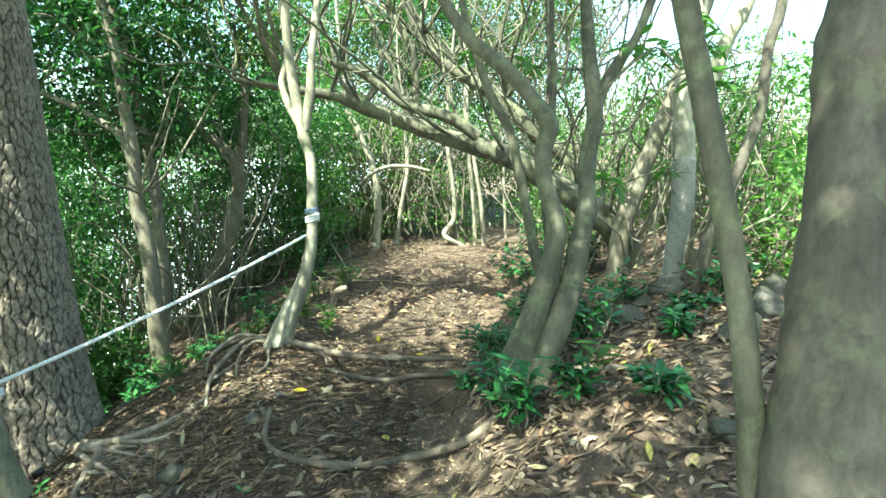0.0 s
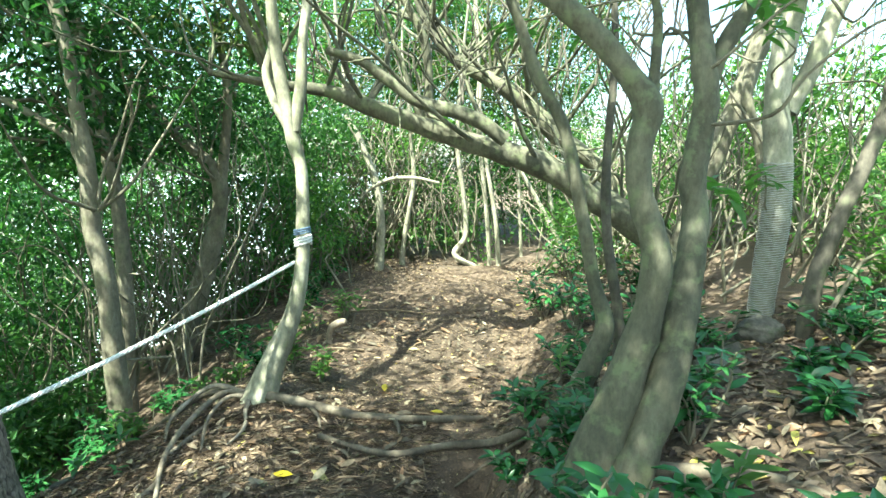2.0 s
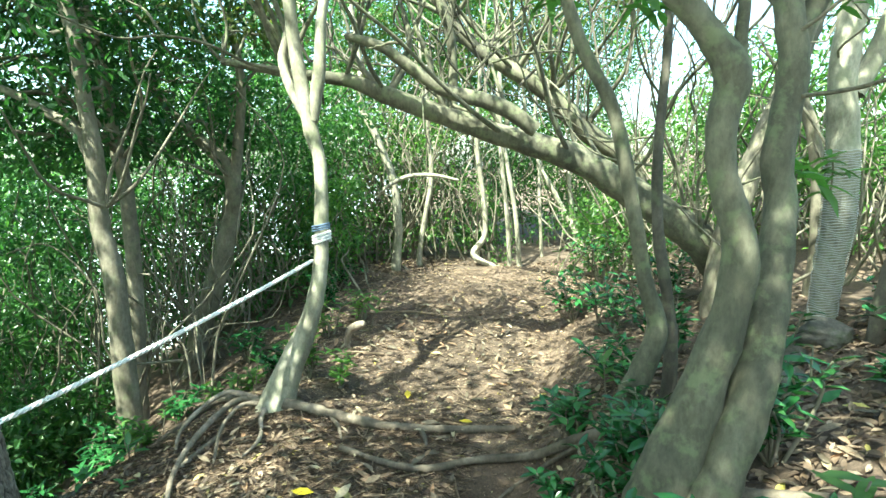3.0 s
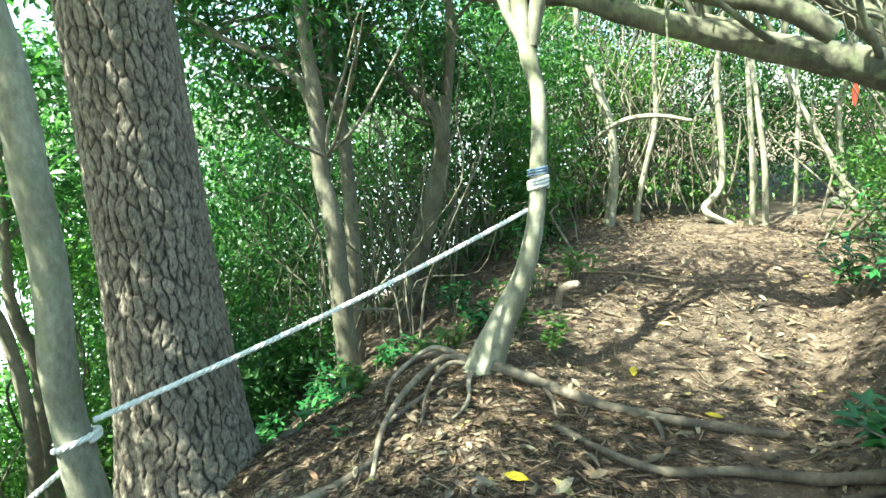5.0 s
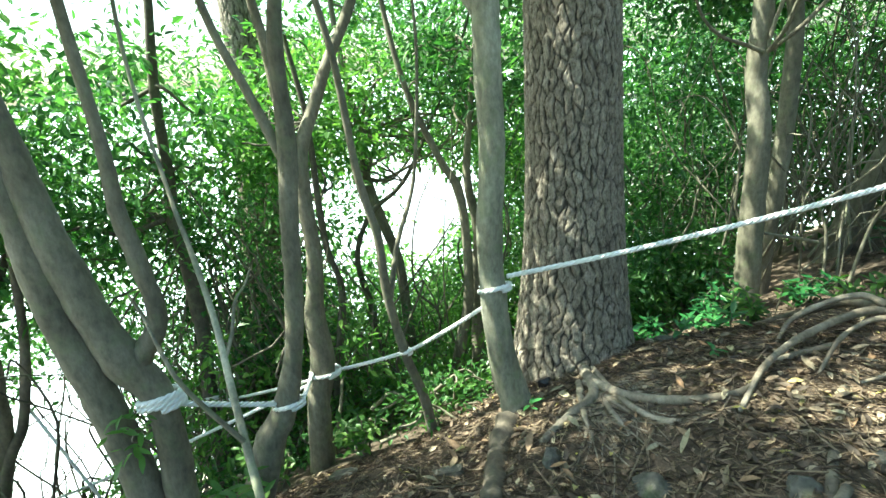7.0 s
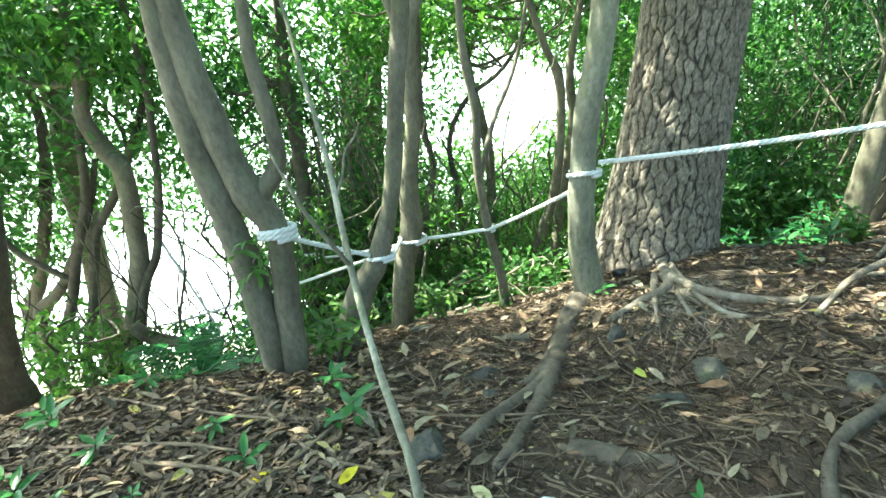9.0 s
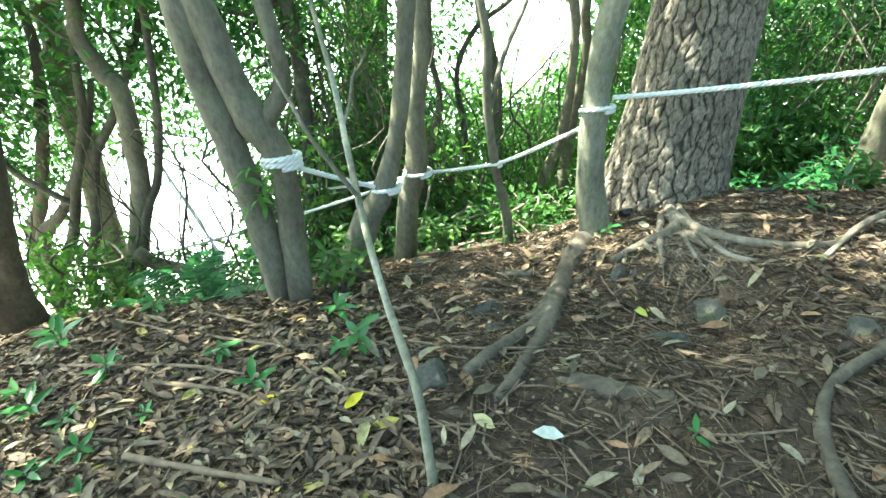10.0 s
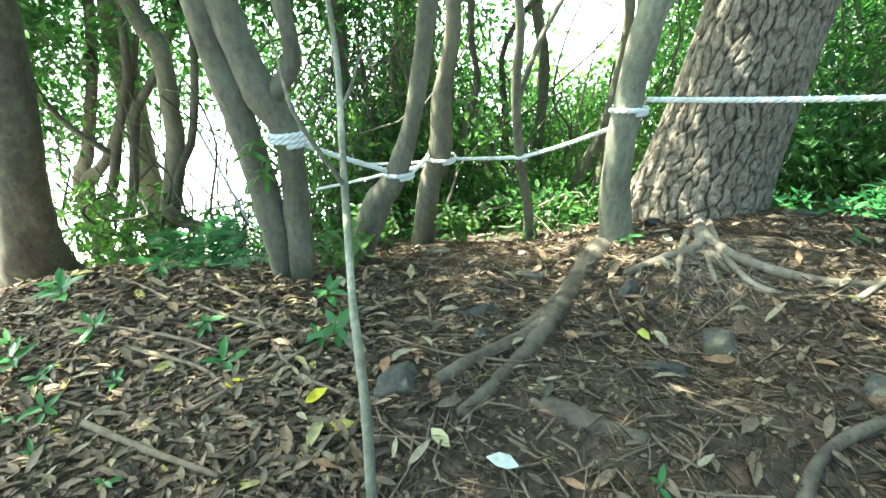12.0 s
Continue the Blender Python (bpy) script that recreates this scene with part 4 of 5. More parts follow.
# ---- thickets and canopy that close the wood and block the sun ----
def thicket(name, label, boxes, leaf, leaf_len, stems=0, per=34, r=0.42, bark=None):
    """Dense foliage of uncounted plants: boxes of x, y, height over the ground, and number of clumps."""
    pts = []
    for (x0, x1), (y0, y1), (z0, z1), n in boxes:
        q = rng.uniform(size=(n, 3)) * (x1 - x0, y1 - y0, z1 - z0) + (x0, y0, z0)
        q[:, 2] += ground_z(q[:, 0], q[:, 1])
        pts.append(q)
    pts = np.vstack(pts)
    pts = pts[outside_gap(pts)]
    v, f = clumps(pts, r, per, leaf_len)
    ob = mesh_ob(name, v, f, leaf, smooth=False)
    tagged(ob, label, "thicket", kind="stuff")
    if stems:
        tw = []
        for k in range(stems):
            p = pts[rng.integers(len(pts))]
            foot = (p[0] + rng.normal() * 0.3, p[1] + rng.normal() * 0.3, gz(p[0], p[1]) - 0.05)
            tw.append(tube(twig_to(foot, p, rng.uniform(0.006, 0.022), k * 0.61, 0.2), 6, 3, 0))
        tagged(mesh_ob(name + "_stems", *joined(tw), bark or BARK_GREY), "thin crooked stems of the thicket", "thicket", kind="stuff")
    return ob


thicket("back_thicket", "dense evergreen thicket with vines behind the clearing", [((-3.5, 0.4), (9.9, 12.5), (0.1, 4.6), 640), ((0.4, 3.0), (11.8, 14.0), (0.3, 4.6), 330), ((-2.6, -1.5), (7.6, 10.0), (0.1, 2.8), 90), ((-6.0, 4.0), (13.0, 15.0), (1.0, 8.0), 620), ((-3.5, 3.5), (11.0, 13.0), (3.0, 6.5), 420)], LEAF_MID, 0.085, 90, 56)
thicket("back_shrubs", "light green leafy shrubs before the back thicket", [((-2.6, 1.0), (9.5, 10.3), (0.05, 2.4), 120), ((-2.4, -1.4), (8.0, 9.4), (0.05, 1.4), 30), ((1.2, 2.4), (11.2, 12.0), (0.2, 2.5), 40)], LEAF_LIGHT, 0.085, 60, 40, 0.36)
thicket("slope_thicket", "dark evergreen undergrowth down the slope", [((-8.0, -3.9), (4.8, 12.0), (0.1, 3.6), 950), ((-3.9, -2.3), (7.4, 10.5), (0.1, 3.4), 260), ((-4.6, -3.5), (4.6, 6.2), (0.05, 0.9), 80)], LEAF_MID, 0.088, 200, 54)
thicket("deep_thicket", "dark leafy growth deep in the slope wood", [((-9.0, -4.6), (6.0, 12.5), (1.2, 5.0), 430), ((-11.0, -8.0), (9.0, 16.0), (0.5, 5.0), 160)], LEAF_DARK, 0.10, 0, 50, 0.45)
thicket("far_thicket", "leafy trees further down the slope", [((-12, -8.5), (5.0, 14.0), (0.2, 7.0), 560), ((-10.5, -8.0), (6.0, 14.0), (0.2, 5.5), 330), ((-9.0, -8.0), (1.5, 6.0), (0.2, 3.2), 140)], LEAF_LIGHT, 0.14, 0, 38, 0.5)
thicket("lower_thicket", "sunlit leafy scrub on the lower slope", [((-8.5, -6.3), (1.6, 5.5), (0.1, 2.1), 480), ((-7.0, -5.2), (4.0, 6.0), (0.1, 3.4), 260), ((-5.4, -4.0), (1.3, 2.6), (0.05, 1.3), 70), ((-6.2, -5.4), (0.3, 1.2), (0.05, 0.6), 20), ((-6.0, -4.0), (2.6, 4.2), (0.05, 0.7), 60), ((-4.7, -3.9), (-0.9, -0.1), (0.0, 0.7), 26)], LEAF_LIGHT, 0.078, 190, 52)
thicket("dry_bush", "dense dull twiggy bush on the slope behind the roped trees", [((-5.9, -4.7), (1.35, 2.5), (0.1, 3.2), 150), ((-6.6, -5.2), (2.4, 3.6), (0.1, 2.2), 70), ((-6.4, -5.2), (0.9, 1.5), (0.8, 2.6), 30), ((-4.0, -3.2), (2.3, 3.6), (0.0, 0.25), 18), ((-4.3, -3.5), (1.3, 2.3), (0.0, 0.25), 12)], LEAF_MID, 0.06, 300, 60, 0.36, BARK_GREY)
thicket("hanging_foliage", "leafy branches hanging over the lower slope", [((-8.5, -6.2), (-3.5, 3.2), (2.5, 5.5), 440), ((-8.0, -6.0), (3.2, 6.0), (2.9, 6.0), 200), ((-6.2, -4.6), (-3.0, -1.0), (1.5, 4.0), 200), ((-6.0, -4.4), (-1.6, 3.0), (2.3, 3.6), 100), ((-6.0, -4.4), (-1.7, 0.7), (1.9, 2.9), 70), ((-5.5, -3.6), (-0.9, 1.3), (2.7, 4.2), 80), ((-8.6, -7.2), (0.4, 3.0), (1.1, 2.7), 110)], LEAF_MID, 0.085, 0, 52)
thicket("right_thicket", "bright leafy scrub on the sunlit bank", [((3.0, 6.5), (4.5, 9.0), (0.1, 1.7), 260), ((2.2, 4.2), (6.5, 10.5), (0.2, 2.2), 210), ((2.4, 4.0), (2.0, 4.5), (0.0, 0.9), 80), ((1.3, 2.4), (7.0, 9.2), (0.1, 0.9), 45)], LEAF_LIGHT, 0.082, 200, 50)
# mostly above the view; clumps placed to block sun from trunks and ground
thicket("canopy", "unseen leaf canopy added high over the clearing to shade it", [((-3.7, -1.6), (-1.3, 1.3), (4.5, 5.3), 130), ((-4.4, -2.2), (-3.2, -1.2), (4.5, 5.4), 90), ((-6.0, -3.8), (3.4, 6.2), (5.0, 6.5), 80), ((-0.2, 0.7), (0.5, 1.3), (4.2, 4.8), 12), ((-1.1, 0.2), (-1.7, -0.2), (4.3, 5.2), 60), ((-2.0, -0.9), (0.4, 2.2), (4.4, 5.2), 46), ((-2.7, -0.8), (0.2, 2.7), (4.4, 5.3), 70), ((-3.5, -2.4), (-0.4, 1.2), (4.5, 5.4), 50), ((0.8, 1.8), (4.6, 6.0), (4.0, 5.2), 8), ((-2.7, 0.9), (-1.6, 2.9), (4.4, 5.3), 135), ((-1.1, 0.4), (1.0, 2.5), (4.3, 5.2), 40), ((-4.5, 0.8), (-2.5, 3.2), (4.6, 6.0), 140), ((-4.5, -2.4), (3.2, 4.4), (4.6, 6.0), 24)], LEAF_MID, 0.115, 0, 40, 0.42)
thicket("back_canopy", "dull olive leaf canopy over the far path", [((-2.4, 1.8), (9.9, 11.4), (2.6, 5.0), 190)], LEAF_OLIVE, 0.075, 0, 56)
thicket("rear_thicket", "dense evergreen wood closing the clearing behind", [((-4.0, 5.0), (-6.0, -3.2), (0.2, 4.5), 330), ((3.4, 6.0), (-3.5, 2.0), (0.1, 3.0), 200)], LEAF_MID, 0.13, 60)


def vines(n, x0, x1, y0, y1, z0, z1, low=-0.05):
    """Hanging and leaning bare stems in front of the thicket."""
    tw = []
    for k in range(n):
        x, y = rng.uniform(x0, x1), rng.uniform(y0, y1)
        g = gz(x, y)
        a = (x, y, g + rng.uniform(low, z0))
        b = (x + rng.normal() * 0.6, y + rng.normal() * 0.3, g + rng.uniform(z0 + 0.4, z1))
        tw.append(tube(twig_to(a, b, rng.uniform(0.004, 0.013), k * 0.77 + x, 0.25), 5, 4, 0))
    return joined(tw)


tagged(mesh_ob("vine_tangle", *vines(150, -2.8, 0.3, 9.4, 10.4, 0.6, 3.4), BARK_GREY), "tangle of bare vines and dry stems before the thicket", "vines", kind="stuff")
tagged(mesh_ob("vine_tangle", *vines(170, -4.6, -2.4, 5.6, 9.0, 0.5, 3.0), BARK_GREY), "thin bare stems among the slope trees", "vines", kind="stuff")
tagged(mesh_ob("vine_tangle", *vines(150, 1.6, 3.6, 5.0, 9.0, 0.4, 2.8), BARK_GREY), "dry twiggy stems on the sunlit bank", "vines", kind="stuff")
tagged(mesh_ob("vine_tangle", *vines(80, -1.8, 2.8, 6.0, 9.4, 3.0, 4.6, 2.0), BARK_DARK), "thin bare branches crossing over the far path", "vines", kind="stuff")
tagged(mesh_ob("vine_tangle", *vines(120, -6.6, -4.2, -1.2, 4.2, 0.4, 2.8), BARK_DARK), "crooked dark stems on the lower slope", "vines", kind="stuff")


# ---- rope ----
def rope(points, radius, sag, n=60):
    """Three strands laid round one another."""
    p = np.array(points, dtype=float)
    out = []
    for k in range(len(p) - 1):
        s = np.linspace(0, 1, n, endpoint=(k == len(p) - 2))[:, None]
        q = p[k] * (1 - s) + p[k + 1] * s
        q[:, 2] -= sag * 4 * (s * (1 - s))[:, 0]
        out.append(q)
    c = np.vstack(out)
    dist = np.r_[0, np.cumsum(np.linalg.norm(np.diff(c, axis=0), axis=1))]
    fine = np.arange(0, dist[-1], 0.008)
    c = np.stack([np.interp(fine, dist, c[:, i]) for i in range(3)], -1)
    tan = np.gradient(c, axis=0)
    tan /= np.linalg.norm(tan, axis=1, keepdims=True)
    side = np.cross(tan, (0, 0, 1.0))
    side /= np.linalg.norm(side, axis=1, keepdims=True) + 1e-9
    up = np.cross(side, tan)
    strands = []
    for k in range(3):
        a = fine / (radius * 7.0) * 2 * math.pi + k * 2.0944
        q = c + (np.cos(a)[:, None] * side + np.sin(a)[:, None] * up) * radius * 0.52
        strands.append(tube(np.column_stack([q, np.full(len(q), radius * 0.56)]), 6, 1, 0))
    return strands


def coil(cx, cy, cz, r, turns, radius, tilt=0.15, spread=1.6, phase=0.0):
    a = np.linspace(0, turns * 2 * math.pi, int(turns * 40))
    return [(cx + r * math.cos(b + phase), cy + r * math.sin(b + phase), cz + tilt * r * math.cos(b) + radius * spread * (b / 6.283 - turns / 2)) for b in a]


R = 0.0125
knot, ring2 = (-1.16, 4.78, 1.02), (-2.66, 2.95, 0.17)
guide = thing("guide_rope", (-2.66, 2.95, -0.5), "white twisted guide rope strung between tree trunks", "rope", "ropes")
def span(a, b, sag, r=R):
    mesh_ob("span", *joined(rope([a, b], r, sag)), ROPE_WHITE, guide)
def ring(cx, cy, cz, r, turns, rr=R, **kw):
    mesh_ob("loop", *joined(rope(coil(cx, cy, cz, r, turns, rr, **kw), rr, 0.0, 2)), ROPE_WHITE, guide)
span((-1.21, 4.72, 0.89), (-2.62, 3.00, 0.27), 0.035)
ring(-1.16, 4.79, 1.03, 0.056, 3, 0.010, tilt=0.25, spread=2.1)
ring(-2.665, 2.955, 0.20, 0.080, 1.6, R, tilt=0.35)
span((-2.70, 2.92, 0.10), (-3.13, 2.60, -0.28), 0.01, 0.0115)
ring(-3.15, 2.60, -0.29, 0.034, 1.6, 0.010, tilt=0.3)
span((-3.15, 2.57, -0.29), (-3.43, 2.22, -0.43), 0.004, 0.0115)
ring(-3.43, 2.16, -0.42, 0.088, 1.7, 0.0115, tilt=0.2)
ring(-2.815, 1.86, -0.17, 0.070, 1.7, 0.0115, tilt=0.3)
span((-3.43, 2.08, -0.40), (-2.80, 1.93, -0.15), 0.005, 0.0115)
span((-2.80, 1.80, -0.14), (-2.60, 1.42, 0.13), 0.004, 0.0125)
ring(-2.585, 1.375, 0.17, 0.078, 2.6, 0.0135, tilt=0.3, spread=1.7)
span((-3.44, 2.10, -0.45), (-4.66, 1.50, -1.10), 0.01, 0.0115)
ring(-4.785, 1.47, -1.10, 0.072, 1.5, 0.0115, tilt=0.2)
span((-3.44, 2.08, -0.47), (-4.40, 0.752, -1.27), 0.01, 0.0115)
span((-4.40, 0.752, -1.27), (-5.40, -0.253, -1.96), 0.02, 0.0115)
span((-4.65, 0.30, -0.60), (-4.40, 0.62, -1.50), 0.0, 0.0115)


# ---- roots ----
def root_rows(points, r0, r1, lift=0.3, arch=0.0):
    n = len(points)
    rows = []
    for k, (x, y) in enumerate(points):
        s = k / (n - 1)
        r = r0 + (r1 - r0) * s
        rows.append((x, y, gz(x, y) + r * lift + arch * math.sin(s * math.pi) ** 1.0 * (1 - s * 0.3), r))
    return rows


def root_part(parent, points, r0, r1, lift=0.3, arch=0.0, mat=None):
    v, f = tube(root_rows(points, r0, r1, lift, arch), 9, 7, 0.12, seed=points[0][0], scale=12)
    return mesh_ob("root", v, f, mat or ROOT_BARK, parent)


def lone_root(label, points, r0, r1, lift=0.35):
    t = thing("root", (*points[0], gz(*points[0])), label, "tree root", "roots across the path")
    root_part(t, points, r0, r1, lift, 0.0, ROOT_SOILED)
    return t


foot = (-1.52, 4.60)
for pts, a, b, li, ar in (
    ([foot, (-1.72, 4.58), (-1.80, 4.20), (-1.74, 3.80), (-1.64, 3.50)], 0.038, 0.016, 0.8, 0.10),
    ([foot, (-1.66, 4.52), (-1.70, 4.30), (-1.60, 3.95)], 0.026, 0.010, 0.7, 0.09),
    ([foot, (-1.50, 4.42), (-1.44, 4.20), (-1.50, 3.85)], 0.030, 0.010, 0.6, 0.05),
    ([foot, (-1.85, 4.72), (-1.98, 4.40), (-1.92, 4.15)], 0.032, 0.012, 0.8, 0.12),
    ([foot, (-1.90, 4.78), (-2.15, 4.72), (-2.40, 4.66)], 0.045, 0.018, 0.6, 0.03),
    ([(-1.40, 4.56), (-1.08, 4.58), (-0.76, 4.48), (-0.42, 4.41), (0.10, 4.42)], 0.058, 0.034, 0.8, 0.0),
    ([(-1.10, 4.57), (-1.02, 4.45), (-0.97, 4.30)], 0.024, 0.012, 0.8, 0.02),
    ([(-0.50, 4.42), (-0.46, 4.30), (-0.45, 4.22)], 0.026, 0.014, 0.8, 0.01),
):
    root_part(rope_tree, pts, a * 0.68, b * 0.7, li, ar * 0.8, ROOT_BARK if ar > 0.04 else ROOT_SOILED)
for pts, a, b, li in (
    ([(0.52, 2.98), (0.45, 3.50), (0.36, 3.78), (0.16, 4.05), (-0.17, 4.02), (-0.43, 3.93), (-0.68, 4.0), (-0.95, 4.18)], 0.032, 0.018, 1.0),
    ([(0.40, 3.72), (0.10, 3.95), (-0.10, 3.80)], 0.016, 0.008, 0.9),
    ([(0.46, 2.80), (0.16, 2.50), (-0.13, 2.62), (-0.41, 2.51), (-0.79, 2.63), (-1.01, 2.86), (-1.13, 3.30)], 0.025, 0.018, 0.8),
    ([(0.62, 2.95), (0.95, 2.70), (1.10, 2.35)], 0.035, 0.012, 0.3),
):
    root_part(bank_tree, pts, a, b, li, 0.0, ROOT_SOILED)
for pts, a, b, li in (
    ([(-2.52, 3.42), (-2.24, 3.25), (-2.22, 3.05), (-2.18, 2.88)], 0.032, 0.018, 0.5),
    ([(-2.50, 3.40), (-2.20, 3.30), (-1.95, 3.38), (-1.72, 3.62), (-1.80, 3.95), (-1.72, 4.3)], 0.027, 0.015, 0.5),
    ([(-2.48, 3.45), (-2.15, 3.30), (-1.85, 3.30), (-1.66, 3.50)], 0.020, 0.010, 0.5),
    ([(-2.40, 3.35), (-2.10, 3.22), (-1.92, 3.18)], 0.024, 0.008, 0.6),
    ([(-2.42, 3.30), (-2.16, 3.12), (-2.02, 3.05)], 0.022, 0.008, 0.6),
    ([(-2.40, 3.32), (-2.12, 3.26), (-1.98, 3.26)], 0.016, 0.006, 0.8),
    ([(-2.56, 2.94), (-2.42, 2.79), (-2.28, 2.69), (-2.11, 2.575), (-1.95, 2.46), (-1.83, 2.375), (-1.69, 2.19), (-1.57, 2.02), (-1.46, 1.89)], 0.072, 0.026, -0.05),
    ([(-1.90, 2.42), (-1.74, 2.33), (-1.59, 2.205), (-1.415, 2.06), (-1.30, 1.94)], 0.050, 0.022, -0.02),
    ([(-2.02, 2.50), (-1.86, 2.34), (-1.83, 2.25)], 0.05, 0.02, -0.05),
):
    root_part(great_pine, pts, a, b, li, 0.0, ROOT_SOILED if li < 0 else ROOT_BARK)
for k in range(85):   # the fine bleached roots on the mound
    a = rng.uniform(-0.9, 1.3)
    st = (-2.22 + rng.normal() * 0.05, 3.22 + rng.normal() * 0.06)
    L = rng.uniform(0.12, 0.5)
    root_part(great_pine, [st, (st[0] + L * 0.5 * math.cos(a), st[1] + L * 0.5 * math.sin(a) + rng.normal() * 0.03), (st[0] + L * math.cos(a), st[1] + L * math.sin(a) + rng.normal() * 0.05)], 0.0065, 0.0025, 0.9)
lone_root("thick bare root looping over dark soil", [(-1.25, 3.45), (-1.10, 3.15), (-1.06, 2.98), (-1.00, 2.84), (-0.90, 2.72), (-0.76, 2.62)], 0.021, 0.015, 0.3)
lone_root("thin root lying on bare soil", [(-2.38, 2.30), (-2.34, 2.53), (-2.22, 2.68)], 0.014, 0.008)
lone_root("thin root lying on bare soil", [(-2.28, 2.22), (-2.2, 2.40), (-2.10, 2.56)], 0.012, 0.007)
lone_root("pale root stub lying in the litter", [(-1.31, 2.20), (-1.21, 2.30), (-1.11, 2.42)], 0.048, 0.03, -0.15)

# the cut stump beside the path
st = thing("stump", (-1.24, 5.97, gz(-1.24, 5.97)), "small bleached branch stump bent beside the path", "stump")
g0 = gz(-1.24, 5.97)
mesh_ob("stem", *tube([(-1.26, 5.97, g0 - 0.05, 0.034), (-1.25, 5.97, g0 + 0.10, 0.030), (-1.21, 5.97, g0 + 0.18, 0.036), (-1.12, 5.96, g0 + 0.22, 0.034), (-1.09, 5.96, g0 + 0.225, 0.030)], 10, 6, 0.12), ROOT_BARK, st)


# ---- stones ----
def rock(label, x, y, sx, sy, sz, sink=0.35, seed=0, group="stones"):
    bm = bmesh.new()
    bmesh.ops.create_icosphere(bm, subdivisions=5, radius=1.0)
    r_ = np.random.default_rng(seed + 11)
    cuts = [(Vector(r_.normal(size=3)).normalized(), r_.uniform(0.48, 0.8)) for _ in range(12)]
    for v in bm.verts:
        p = v.co.copy()
        d = 1 + 0.28 * noise.noise(p * 1.1 + Vector((seed * 7.3, 0, 0))) + 0.12 * noise.noise(p * 2.7 + Vector((seed, 5, 0))) + 0.04 * noise.noise(p * 8)
        q = p * d
        for n_, far in cuts:
            over = q.dot(n_) - far
            if over > 0:
                q = q - n_ * over
        q = q * (1 + 0.03 * noise.noise(p * 9 + Vector((seed, 0, 3))) + 0.015 * noise.noise(p * 22))
        v.co = (q.x * sx, q.y * sy, q.z * sz)
    me = bpy.data.meshes.new("stone")
    bm.to_mesh(me)
    bm.free()
    me.polygons.foreach_set("use_smooth", [True] * len(me.polygons))
    me.materials.append(ROCK)
    ob = new("stone", me)
    ob.location = (x, y, gz(x, y) + sz * (1 - 2 * sink))
    ob.rotation_euler = (0, 0, seed * 1.3)
    return tagged(ob, label, "stone", group)


HALF, MOSS = "half-buried mossy stone in the forest soil", "mossy boulder on the leaf-strewn bank"
for k, (x, y, sx, sy, sz, lab) in enumerate((
    (-1.66, 3.07, 0.15, 0.12, 0.10, HALF), (-1.50, 2.70, 0.12, 0.10, 0.08, HALF), (-2.45, 3.98, 0.16, 0.14, 0.10, HALF), (-2.98, 2.08, 0.11, 0.10, 0.10, HALF),
    (-1.98, 2.14, 0.12, 0.08, 0.06, HALF), (-1.20, 3.24, 0.10, 0.09, 0.09, HALF), (-1.46, 1.78, 0.11, 0.10, 0.08, HALF), (-1.79, 2.12, 0.07, 0.06, 0.05, HALF), (-2.52, 2.56, 0.15, 0.10, 0.07, HALF), (-2.05, 2.85, 0.08, 0.07, 0.05, HALF),
    (1.60, 2.78, 0.17, 0.15, 0.12, MOSS), (1.90, 3.05, 0.20, 0.16, 0.14, MOSS), (1.30, 3.70, 0.16, 0.14, 0.13, MOSS), (1.55, 4.10, 0.15, 0.12, 0.11, MOSS), (1.80, 4.15, 0.17, 0.14, 0.12, MOSS), (1.15, 1.9, 0.1, 0.12, 0.06, MOSS), (2.15, 3.4, 0.2, 0.17, 0.15, MOSS), (1.40, 3.95, 0.13, 0.12, 0.1, MOSS),
    (2.25, 10.2, 0.36, 0.26, 0.26, "sunlit boulder at the turn of the path"), (1.95, 10.9, 0.32, 0.2, 0.16, "flat stone step at the turn of the path"), (-1.15, 3.55, 0.09, 0.08, 0.07, HALF))):
    rock(lab, x, y, sx, sy, sz, 0.62 if lab == HALF else 0.45, k)


# ---- plants ----
def seedling(x, y, height, n, size, mat, label="small glossy evergreen seedling in the leaf litter", tilt=0.9, group="seedlings"):
    g = gz(x, y)
    t = thing("seedling", (x, y, g), label, "seedling", group)
    r = np.random.default_rng(int(abs(x * 997 + y * 613) * 10))
    lean = (r.normal() * 0.15 * height, r.normal() * 0.15 * height)
    mesh_ob("stem", *tube([(x, y, g - 0.02, 0.004), (x + lean[0] * 0.5, y + lean[1] * 0.5, g + height * 0.5, 0.0035), (x + lean[0], y + lean[1], g + height, 0.003)], 6, 3, 0), BARK_GREY, t)
    for k in range(n):
        s = 0.45 + 0.55 * (k + 1) / n
        a = k * 2.4 + r.uniform(-0.4, 0.4)
        c = np.array([[x + lean[0] * s, y + lean[1] * s, g + height * s]])
        d = np.array([[math.cos(a), math.sin(a), tilt * r.uniform(-0.1, 0.9)]])
        v, f = blades(c, d, np.array([[0, 0, 1.0]]), size * r.uniform(0.7, 1.15), 0.36, 0.15, 0.25)
        mesh_ob("leaf", v, f, mat, t)
    return t


